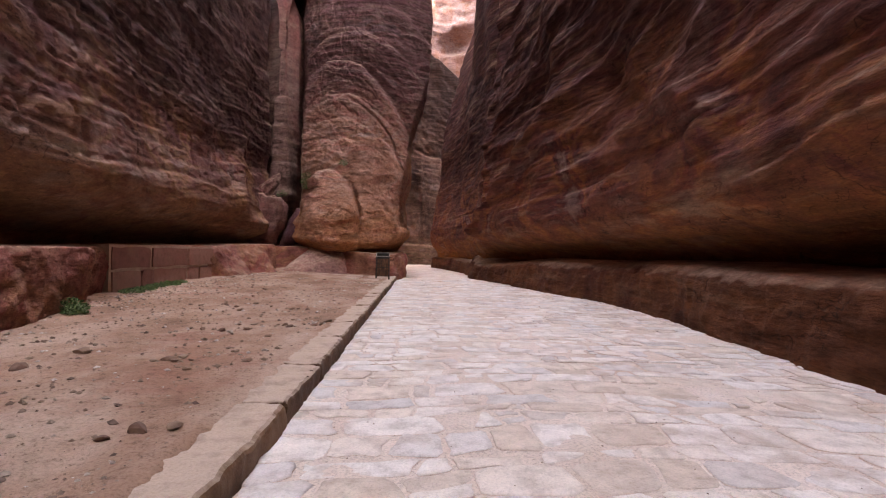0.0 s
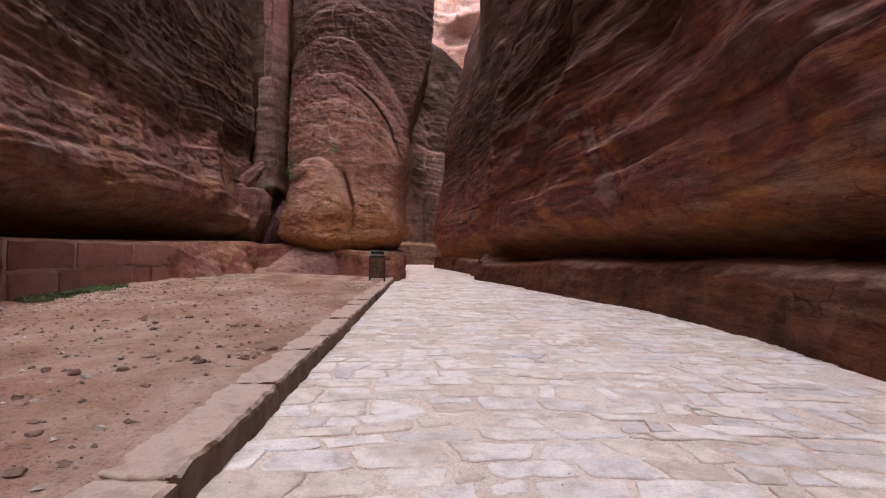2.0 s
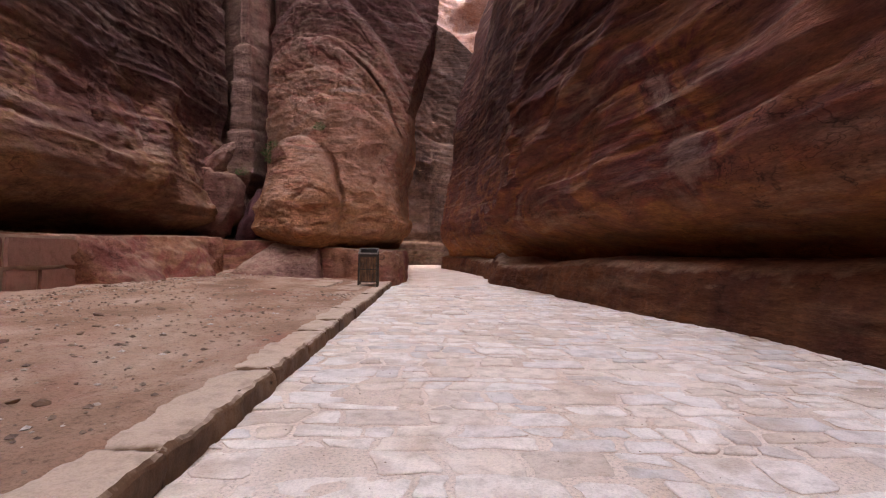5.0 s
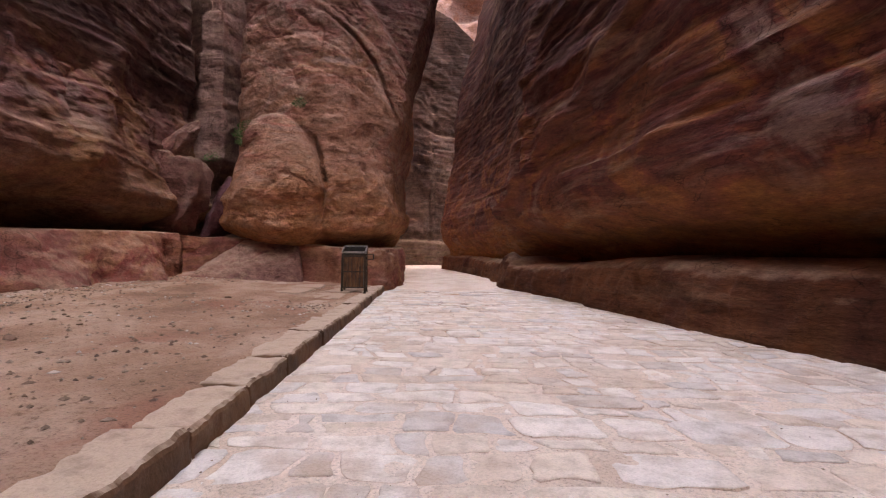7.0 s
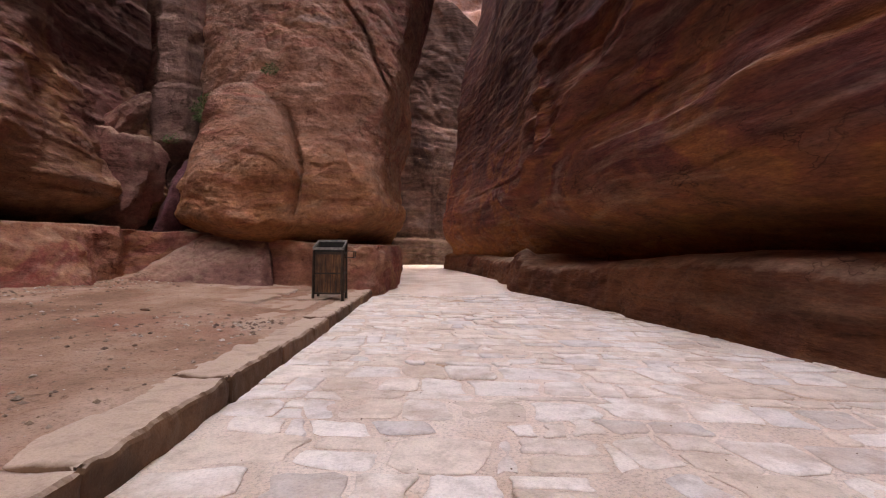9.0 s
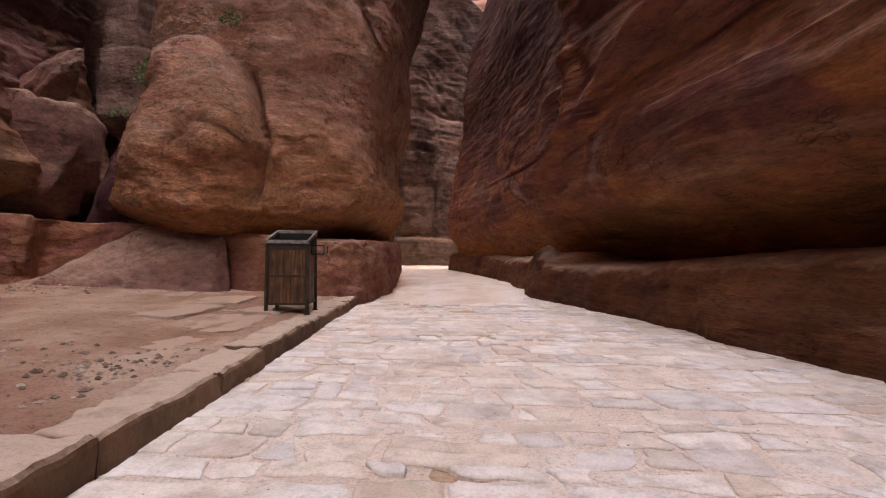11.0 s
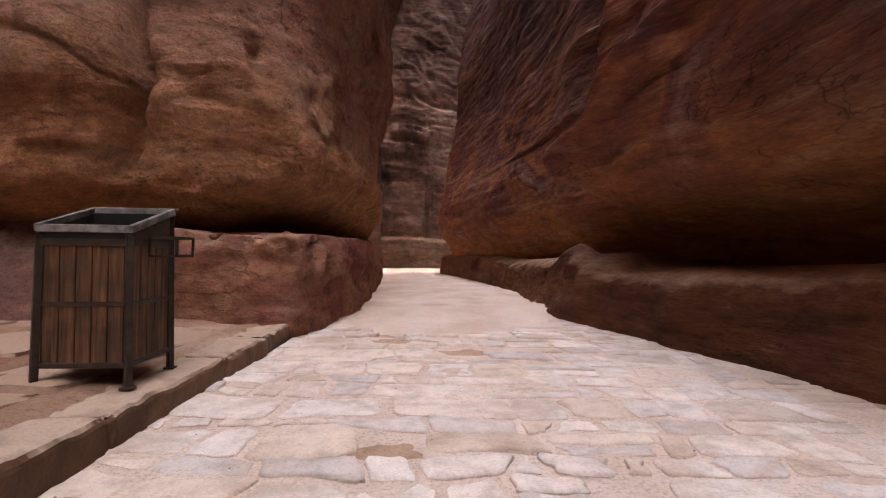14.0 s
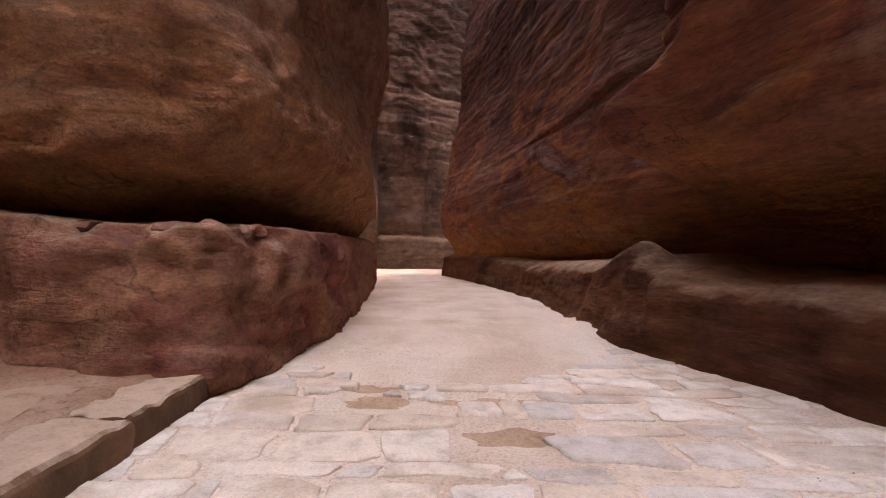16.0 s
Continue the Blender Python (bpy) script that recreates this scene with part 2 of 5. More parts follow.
rock_slab = sandstone("sandstone_grey", [(0.3, (0.156, 0.088, 0.078)), (0.5, (0.234, 0.137, 0.117)), (0.7, (0.312, 0.195, 0.169))], (0.260, 0.104, 0.091), (0.416, 0.286, 0.234), None, (1, 2), (0, 3, 0), 1.2, 0.45, 0.5, None, None, 0.9, 0.0)
rock_far = sandstone("sandstone_far", [(0.3, (0.148, 0.082, 0.062)), (0.5, (0.234, 0.140, 0.102)), (0.7, (0.295, 0.194, 0.148))], (0.062, 0.035, 0.030), (0.234, 0.163, 0.133), (0.234, 0.136, 0.082), (1, 4), (0, 0, 0), 0.9, 0.5, 0.5, None, ((0.058, 0.035, 0.031), 13, 17, 6.0))
# sunlight on the high wall is put into these pale pink tones
rock_sunlit_pink = sandstone("sandstone_sunlit_pink", [(0.3, (0.38, 0.18, 0.13)), (0.5, (0.48, 0.28, 0.22)), (0.7, (0.56, 0.37, 0.31))], (0.44, 0.19, 0.11), (0.60, 0.45, 0.39), None, (1, 4), (0, 0, 0), 0.3, 0.6)


def sand_material(name, dark, mid, pale, red, crumbs=0.3):
    m, n, l, b = material(name, 0.95)
    b.inputs["Specular IOR Level"].default_value = 0.15
    co = n.new("ShaderNodeTexCoord").outputs["Object"]
    a = noise_tex(n, l, scaled(n, l, co, (1.1, 0.6, 1)), 0.9, 7, 0.62)
    base = ramp(n, [(0.33, dark), (0.48, mid), (0.64, pale)])
    l.new(a.outputs["Fac"], base.inputs[0])
    r = noise_tex(n, l, co, 0.55, 5, 0.6)
    rf = ramp(n, [(0.54, (0, 0, 0)), (0.68, (0.8, 0.8, 0.8))])
    l.new(r.outputs["Fac"], rf.inputs[0])
    col = mix(n, l, rf.outputs[0], base.outputs[0], red)
    g = noise_tex(n, l, co, 45.0, 5, 0.75)
    gc = ramp(n, [(0.32, (0.5, 0.47, 0.45)), (0.48, (1, 1, 1)), (0.72, (1.25, 1.22, 1.2))])
    l.new(g.outputs["Fac"], gc.inputs[0])
    col = mix(n, l, 0.75, col, gc.outputs[0], "MULTIPLY")
    cl = noise_tex(n, l, co, 11.0, 6, 0.75)
    cc = ramp(n, [(0.30, (0.45, 0.40, 0.37)), (0.44, (1, 1, 1)), (0.66, (1.1, 1.08, 1.06))])
    l.new(cl.outputs["Fac"], cc.inputs[0])
    col = mix(n, l, crumbs, col, cc.outputs[0], "MULTIPLY")
    l.new(col, b.inputs["Base Color"])
    p = bump(n, l, b, noise_tex(n, l, co, 6.0, 8, 0.7).outputs["Fac"], 0.7, 0.07)
    bump(n, l, b, noise_tex(n, l, co, 70.0, 3, 0.6).outputs["Fac"], 0.5, 0.01, p)
    return m


terrace_sand = sand_material("terrace_sand", (0.250, 0.143, 0.099), (0.370, 0.225, 0.160), (0.480, 0.339, 0.261), (0.310, 0.133, 0.095), 1.0)
joint_dirt = sand_material("joint_dirt", (0.56, 0.41, 0.31), (0.66, 0.51, 0.41), (0.73, 0.60, 0.51), (0.58, 0.42, 0.32))
road_sand = sand_material("road_sand", (0.62, 0.49, 0.40), (0.72, 0.60, 0.51), (0.78, 0.68, 0.60), (0.62, 0.46, 0.35))


def stone_material(name, island, tones, joint_dirt=(0.52, 0.39, 0.30), top_tone=None):
    m, n, l, b = material(name, 0.72)
    b.inputs["Specular IOR Level"].default_value = 0.35
    co = n.new("ShaderNodeTexCoord").outputs["Object"]
    geo = n.new("ShaderNodeNewGeometry")
    rnd = geo.outputs["Random Per Island"] if island else n.new("ShaderNodeObjectInfo").outputs["Random"]
    tone = ramp(n, tones)
    tone.color_ramp.interpolation = "LINEAR"
    l.new(rnd, tone.inputs[0])
    pos = geo.outputs["Position"]
    a = noise_tex(n, l, pos, 5.0, 7, 0.66)
    ac = ramp(n, [(0.32, (0.72, 0.68, 0.64)), (0.5, (1, 0.99, 0.98)), (0.7, (1.14, 1.13, 1.12))])
    l.new(a.outputs["Fac"], ac.inputs[0])
    col = mix(n, l, 1.0, tone.outputs[0], ac.outputs[0], "MULTIPLY")
    d = noise_tex(n, l, pos, 1.3, 6, 0.62)
    df = ramp(n, [(0.50, (0, 0, 0)), (0.68, (0.85, 0.85, 0.85))])
    l.new(d.outputs["Fac"], df.inputs[0])
    col = mix(n, l, df.outputs[0], col, joint_dirt)
    # upward faces turn to the given tone, broken up by noise
    if top_tone:
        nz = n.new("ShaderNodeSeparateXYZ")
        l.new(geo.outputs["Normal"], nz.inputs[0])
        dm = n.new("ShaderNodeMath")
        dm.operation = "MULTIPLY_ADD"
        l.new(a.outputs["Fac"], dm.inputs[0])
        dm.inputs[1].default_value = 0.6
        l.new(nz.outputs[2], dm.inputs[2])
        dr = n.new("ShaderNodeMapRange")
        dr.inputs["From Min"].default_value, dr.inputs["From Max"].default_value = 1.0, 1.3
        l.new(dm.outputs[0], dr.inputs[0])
        col = mix(n, l, dr.outputs[0], col, top_tone)
    s = noise_tex(n, l, pos, 60.0, 4, 0.7)
    sc = ramp(n, [(0.3, (0.72, 0.7, 0.68)), (0.5, (1, 1, 1)), (0.75, (1.15, 1.15, 1.14))])
    l.new(s.outputs["Fac"], sc.inputs[0])
    col = mix(n, l, 0.7, col, sc.outputs[0], "MULTIPLY")
    l.new(col, b.inputs["Base Color"])
    p = bump(n, l, b, noise_tex(n, l, pos, 9.0, 6, 0.6).outputs["Fac"], 0.5, 0.03)
    bump(n, l, b, s.outputs["Fac"], 0.4, 0.006, p)
    return m


PAVE_TONES = [(0.0, (0.64, 0.595, 0.56)), (0.15, (0.73, 0.675, 0.63)), (0.35, (0.80, 0.745, 0.69)), (0.6, (0.79, 0.715, 0.645)), (0.78, (0.74, 0.635, 0.54)), (0.9, (0.65, 0.535, 0.44)), (1.0, (0.60, 0.565, 0.54))]
pave_one = stone_material("paving_limestone", False, PAVE_TONES)
pave_many = stone_material("paving_limestone_field", True, PAVE_TONES)
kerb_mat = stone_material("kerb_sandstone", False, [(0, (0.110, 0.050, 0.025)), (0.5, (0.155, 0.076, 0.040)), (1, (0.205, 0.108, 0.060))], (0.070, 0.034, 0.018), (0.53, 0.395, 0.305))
flag_mat = stone_material("flagstone", False, [(0, (0.36, 0.25, 0.185)), (0.5, (0.44, 0.32, 0.25)), (1, (0.52, 0.40, 0.32))], (0.40, 0.26, 0.18), (0.47, 0.32, 0.235))
block_mat = stone_material("red_masonry", False, [(0, (0.24, 0.105, 0.085)), (0.5, (0.31, 0.145, 0.115)), (1, (0.38, 0.20, 0.16))], (0.30, 0.17, 0.13))
pebble_mat = stone_material("loose_stone", False, [(0, (0.15, 0.08, 0.055)), (0.4, (0.23, 0.13, 0.09)), (0.8, (0.34, 0.24, 0.18)), (1, (0.56, 0.47, 0.40))], (0.28, 0.18, 0.12))
gravel_mat = stone_material("gravel", True, [(0, (0.14, 0.085, 0.065)), (0.5, (0.26, 0.175, 0.13)), (0.85, (0.42, 0.33, 0.26)), (1, (0.62, 0.55, 0.49))], (0.28, 0.18, 0.12))


def wood_material():
    m, n, l, b = material("weathered_wood", 0.75)
    co = n.new("ShaderNodeTexCoord").outputs["Object"]
    rnd = n.new("ShaderNodeObjectInfo").outputs["Random"]
    off = n.new("ShaderNodeVectorMath")
    off.operation = "MULTIPLY_ADD"
    comb = n.new("ShaderNodeCombineXYZ")
    l.new(rnd, comb.inputs[2])
    l.new(rnd, comb.inputs[0])
    l.new(comb.outputs[0], off.inputs[0])
    off.inputs[1].default_value = (9, 9, 9)
    l.new(co, off.inputs[2])
    g = noise_tex(n, l, scaled(n, l, off.outputs[0], (26, 26, 1.6)), 1.0, 6, 0.65, 0.4)
    c = ramp(n, [(0.32, (0.022, 0.010, 0.006)), (0.45, (0.085, 0.036, 0.016)), (0.58, (0.16, 0.074, 0.032)), (0.72, (0.27, 0.15, 0.072))])
    l.new(g.outputs["Fac"], c.inputs[0])
    w = noise_tex(n, l, off.outputs[0], 4.0, 5, 0.6)
    wc = ramp(n, [(0.38, (0.5, 0.48, 0.46)), (0.62, (1.25, 1.2, 1.15))])
    l.new(w.outputs["Fac"], wc.inputs[0])
    l.new(mix(n, l, 0.8, c.outputs[0], wc.outputs[0], "MULTIPLY"), b.inputs["Base Color"])
    bump(n, l, b, g.outputs["Fac"], 0.5, 0.006)
    return m


def iron_material(name, base, worn):
    m, n, l, b = material(name, 0.6, 0.3)
    co = n.new("ShaderNodeTexCoord").outputs["Object"]
    a = noise_tex(n, l, co, 9.0, 7, 0.7)
    c = ramp(n, [(0.4, base), (0.62, worn)])
    l.new(a.outputs["Fac"], c.inputs[0])
    l.new(c.outputs[0], b.inputs["Base Color"])
    bump(n, l, b, noise_tex(n, l, co, 50.0, 4, 0.6).outputs["Fac"], 0.3, 0.004)
    return m


def leaf_material():
    m, n, l, b = material("leaf_green", 0.6)
    rnd = n.new("ShaderNodeNewGeometry").outputs["Random Per Island"]
    c = ramp(n, [(0, (0.035, 0.075, 0.02)), (0.6, (0.075, 0.14, 0.035)), (1, (0.13, 0.19, 0.06))])
    l.new(rnd, c.inputs[0])
    l.new(c.outputs[0], b.inputs["Base Color"])
    return m


wood = wood_material()
iron = iron_material("painted_iron", (0.024, 0.018, 0.014), (0.065, 0.040, 0.026))
iron_pale = iron_material("worn_iron_rim", (0.13, 0.125, 0.12), (0.33, 0.31, 0.29))
dark_liner = iron_material("bin_liner", (0.012, 0.011, 0.011), (0.02, 0.018, 0.017))
leaf = leaf_material()


# ---- mesh helpers ----
def mesh_object(name, verts, faces, mat, parent=None, label="", smooth=True):
    me = bpy.data.meshes.new(name)
    me.from_pydata([tuple(v) for v in verts] if not isinstance(verts, np.ndarray) else verts.tolist(), [], faces)
    if smooth:
        me.polygons.foreach_set("use_smooth", [True] * len(me.polygons))
    me.materials.append(mat)
    me.update()
    ob = new(name, me)
    if parent is not None:
        ob.parent = parent
    return tagged(ob, label)


def part(name, bm, mat, parent, label="", smooth=False):
    me = bpy.data.meshes.new(name)
    bm.to_mesh(me)
    bm.free()
    for p in me.polygons:
        p.use_smooth = smooth
    me.materials.append(mat)
    ob = new(name, me)
    ob.parent = parent
    return tagged(ob, label)


def spline(ctrl, step):
    """Catmull-Rom through plan points, resampled at about even steps."""
    p = np.array(ctrl, float)
    p = np.vstack([2 * p[0] - p[1], p, 2 * p[-1] - p[-2]])
    out = []
    for i in range(1, len(p) - 2):
        t = np.linspace(0, 1, 60, endpoint=False)[:, None]
        a, b, c, d = p[i - 1], p[i], p[i + 1], p[i + 2]
        out.append(0.5 * (2 * b + (c - a) * t + (2 * a - 5 * b + 4 * c - d) * t ** 2 + (3 * b - a - 3 * c + d) * t ** 3))
    out = np.vstack(out + [p[-2][None]])
    s = np.concatenate([[0], np.cumsum(np.linalg.norm(np.diff(out, axis=0), axis=1))])
    n = max(2, int(s[-1] / step))
    u = np.linspace(0, s[-1], n)
    return np.stack([np.interp(u, s, out[:, 0]), np.interp(u, s, out[:, 1])], 1), u


def smooth_normals(path, side, width):
    t = np.gradient(path, axis=0)
    k = max(1, width)
    ker = np.ones(2 * k + 1) / (2 * k + 1)
    t = np.stack([np.convolve(np.pad(t[:, i], k, mode="edge"), ker, mode="valid") for i in (0, 1)], 1)
    t /= np.linalg.norm(t, axis=1)[:, None]
    return np.stack([t[:, 1], -t[:, 0]], 1) * side


def grid_faces(n, m):
    i, j = np.meshgrid(np.arange(n - 1), np.arange(m - 1), indexing="ij")
    a = (i * m + j).ravel()
    return np.stack([a, a + m, a + m + 1, a + 1], 1)


def cliff(name, ctrl, side, zs, step, shape, mat, back, label, kind="structure", category="cliff", relax=12, crown=None, front=None):
    """A rock face over a plan line. shape(u, x, y, z) is how far the rock stands out towards the canyon, in metres.
    back: plan vector to its hidden rear, which closes the mass. crown(x): height of its skyline, as a share of the highest level. front(x, z): a plane cut back, bed by bed, behind which the rock lies."""
    path, u = spline(ctrl, step)
    nrm = smooth_normals(path, side, int(relax))
    n, m = len(path), len(zs)
    U, Z = np.repeat(u[:, None], m, 1), np.repeat(np.asarray(zs)[None], n, 0)
    X, Y = np.repeat(path[:, :1], m, 1), np.repeat(path[:, 1:], m, 1)
    off = shape(U, X, Y, Z)
    X = X + nrm[:, :1] * off
    Y = Y + nrm[:, 1:] * off
    if crown is not None:
        Z = Z * crown(path[:, :1])
    if front is not None:
        gap = front(X, Z) - Y
        Y = Y + np.where(gap > 2, gap, 0.10 * np.log1p(np.exp(np.clip(gap, -3, 2) / 0.10)))
    top = np.stack([path[:, 0] + back[0], path[:, 1] + back[1], Z[:, -1]], 1)
    low = top.copy()
    low[:, 2] = zs[0]
    V = np.stack([X, Y, Z], 2)
    V = np.concatenate([V, top[:, None], low[:, None]], 1)
    F = grid_faces(n, m + 2)
    if side < 0:
        F = F[:, ::-1]
    ends = []
    for e in (0, n - 1):
        ring = [e * (m + 2) + k for k in range(m + 2)]
        ends.append(ring)
    ob = mesh_object(name, V.reshape(-1, 3), F.tolist() + ends, mat)
    return tagged(ob, label, category, "", kind)


def levels(z0, z1, fine, fine_to, growth=1.06):
    out, d = [z0], fine
    while out[-1] < z1:
        if out[-1] > fine_to:
            d *= growth
        out.append(out[-1] + d)
    return np.array(out)


def rock_relief(x, y, z, strata=0.10, lumps=0.35, grain=0.05, dip=0.0, seed=0.0, ridges=0.0):
    """Bedding ledges, lumps and pitted grain."""
    w = z + dip * (x + y) + 0.9 * fbm(x * 0.22 + seed, y * 0.22, z * 0.18, 3)
    bed = fbm(x * 0.16 + seed, y * 0.16, w * 1.3, 3)
    fine = fbm(x * 0.5 + seed, y * 0.5, w * 4.5, 3, 0.6)
    lump = fbm(x * 0.28 - seed, y * 0.28, z * 0.24, 3)
    rough = fbm(x * 2.2, y * 2.2 + seed, z * 2.6, 4, 0.6)
    q = w * 0.85 + 0.6 * gnoise(x * 0.3 + seed, y * 0.3, 2.0)
    saw = (q - np.floor(q)) ** 1.5 * (0.5 + 1.2 * np.clip(fbm(x * 0.35, y * 0.35 + seed, z * 0.3, 2) + 0.3, 0, 1))
    q2 = w * 2.6 + 1.0 * gnoise(x * 0.6 + seed, y * 0.6, 5.0)
    saw2 = (q2 - np.floor(q2)) * np.clip(fbm(x * 0.6 + 5, y * 0.6 + seed, z * 0.5, 2) + 0.15, 0, 1)
    cracks = -np.clip(0.045 - np.abs(fbm(x * 0.55 + seed, y * 0.55, z * 0.45 + 3, 3)), 0, 1) * 2.2
    rid = 0.0
    if ridges:
        a = gnoise(y * 0.33 + z * 0.22 + seed, z * 0.55 - y * 0.16, x * 0.2)
        b = gnoise(y * 0.8 + z * 0.5, z * 1.2 - y * 0.35 + seed, x * 0.3)
        rid = ridges * (np.clip(1 - 3.2 * np.abs(a), 0, 1) ** 2 + 0.45 * np.clip(1 - 3.2 * np.abs(b), 0, 1) ** 2)
    return rid + strata * (bed * 2.2 + 0.55 * fine) + lumps * lump + grain * rough * 2.4 + strata * (1.5 * saw + 0.9 * saw2) + cracks * min(1.0, strata * 8)


def bedding(x, y, w, beds, seed=0.0, reach=0.28):
    """Beds of rock, each standing out a little further towards its top and then stepping back; w is the height across the beds."""
    out = 0.0
    for f, amp in beds:
        q = w * f + 0.7 * gnoise(x * reach * 0.5 + seed, y * reach * 0.5, 3.3 * f)
        k = np.floor(q)
        fr = q - k
        on = np.clip(1.5 * fbm(x * reach * f ** 0.5 + seed, y * reach * f ** 0.5, k * 1.73 + seed, 2) + 0.42, 0, 1)
        out = out + amp * (on * fr ** 1.4 * sstep(1.0, 0.93, fr) + 0.5 * gnoise(x * reach * 0.6, y * reach * 0.6 + seed, k * 2.31))
    return out


# ---- ground ----
# worn hollows in the paving where stones are gone: x, y, half sizes, depth
HOLLOWS = [(0.22, 24.26, 0.22, 0.13, 0.035), (0.96, 24.33, 0.36, 0.10, 0.045), (1.02, 23.58, 0.24, 0.12, 0.03), (0.08, 24.66, 0.22, 0.13, 0.03), (1.7, 24.5, 0.20, 0.08, 0.025), (1.45, 20.3, 0.14, 0.09, 0.025), (0.66, 17.0, 0.13, 0.10, 0.025), (0.4, 20.9, 0.18, 0.12, 0.02)]


def road_z(x, y):
    return 0.03 * gnoise(x * 0.35, y * 0.35, 0.3) + 0.008 * gnoise(x * 1.7, y * 1.7, 2.1) - 0.0


def terrace_z(x, y):
    rise = 0.20 * sstep(-1.6, -7.0, x) * sstep(5, 17, y)
    ramp_in = 0.13 * np.exp(-(((x + 6.15) / 0.6) ** 2 + ((y - 24.3) / 1.3) ** 2))
    near = 0.05 * sstep(-1.5, -4.5, x)
    lip = 0.075 * sstep(-1.27, -1.39, x) + 0.022 * gnoise(x * 1.3, y * 1.3, 8.0) * sstep(-1.05, -1.3, x)
    return 0.128 + lip + rise + ramp_in + near + sstep(-1.35, -1.8, x) * (0.06 * fbm(x * 0.7, y * 0.7, 5.0, 4) + 0.022 * fbm(x * 3.5, y * 3.5, 1.0, 4, 0.6))


def sheet(name, xs, ys, zfun, mat, label, category, kind="structure"):
    X, Y = np.meshgrid(xs, ys, indexing="ij")
    V = np.stack([X, Y, zfun(X, Y)], 2).reshape(-1, 3)
    return tagged(mesh_object(name, V, grid_faces(len(xs), len(ys)).tolist(), mat), label, category, "", kind)


sheet("ground", np.linspace(-900, 900, 19), np.linspace(-900, 900, 19), lambda x, y: np.full_like(x, -0.12), road_sand,
      "flat sandy desert ground under the canyon", "ground")
sheet("road", np.arange(-1.12, 7.6, 0.055), np.concatenate([np.arange(-34, -2, 0.5), np.arange(-2, 30, 0.055), np.arange(30, 75, 0.4)]),
      lambda x, y: road_z(x, y) + 0.003 + 0.014 * fbm(x * 1.3, y * 1.3, 7.0, 3) + 0.0055 * fbm(x * 5.5, y * 5.5, 2.0, 2) + 0.03 * sstep(25, 29, y) - sum(d * bump2(x, hx, rx, y, hy, ry, 3) for hx, hy, rx, ry, d in HOLLOWS), road_sand, "pinkish sand bed between worn paving stones", "road")
sheet("ground_far", np.arange(-14, 16.1, 0.5), np.arange(33, 75, 0.5), lambda x, y: 0.0 + 0.02 * gnoise(x * 0.5, y * 0.5, 1.0), road_sand,
      "packed pale sand where the canyon bends", "ground")
sheet("terrace", np.concatenate([np.arange(-9.5, -1.25, 0.06), np.arange(-1.25, -1.06, 0.03)]), np.concatenate([np.arange(-34, -2, 0.4), np.arange(-2, 27.0, 0.07)]), terrace_z, terrace_sand,
      "trodden reddish sand terrace beside the paved road", "ground")


# ---- cliffs ----
RIGHT = [(5.5, -34), (4.6, -20), (4.2, -12), (4.5, -4), (4.85, 4), (5.25, 9), (5.2, 13), (4.95, 15.4), (4.4, 17.4), (3.9, 20.5), (3.5, 23.5), (3.3, 25.8), (3.35, 28), (3.35, 31), (2.6, 36), (1.65, 41), (1.2, 44.5), (2.2, 47.5), (6, 50), (14, 52)]
RIGHT_PROFILE = ([0.6, 1.15, 1.45, 1.7, 1.95, 2.3, 2.7, 3.2, 5, 8, 13, 24, 50], [-2.3, -2.2, -1.9, -1.2, -0.45, 0.0, 0.10, 0.03, -0.38, -0.85, -0.9, -0.6, -2.0])


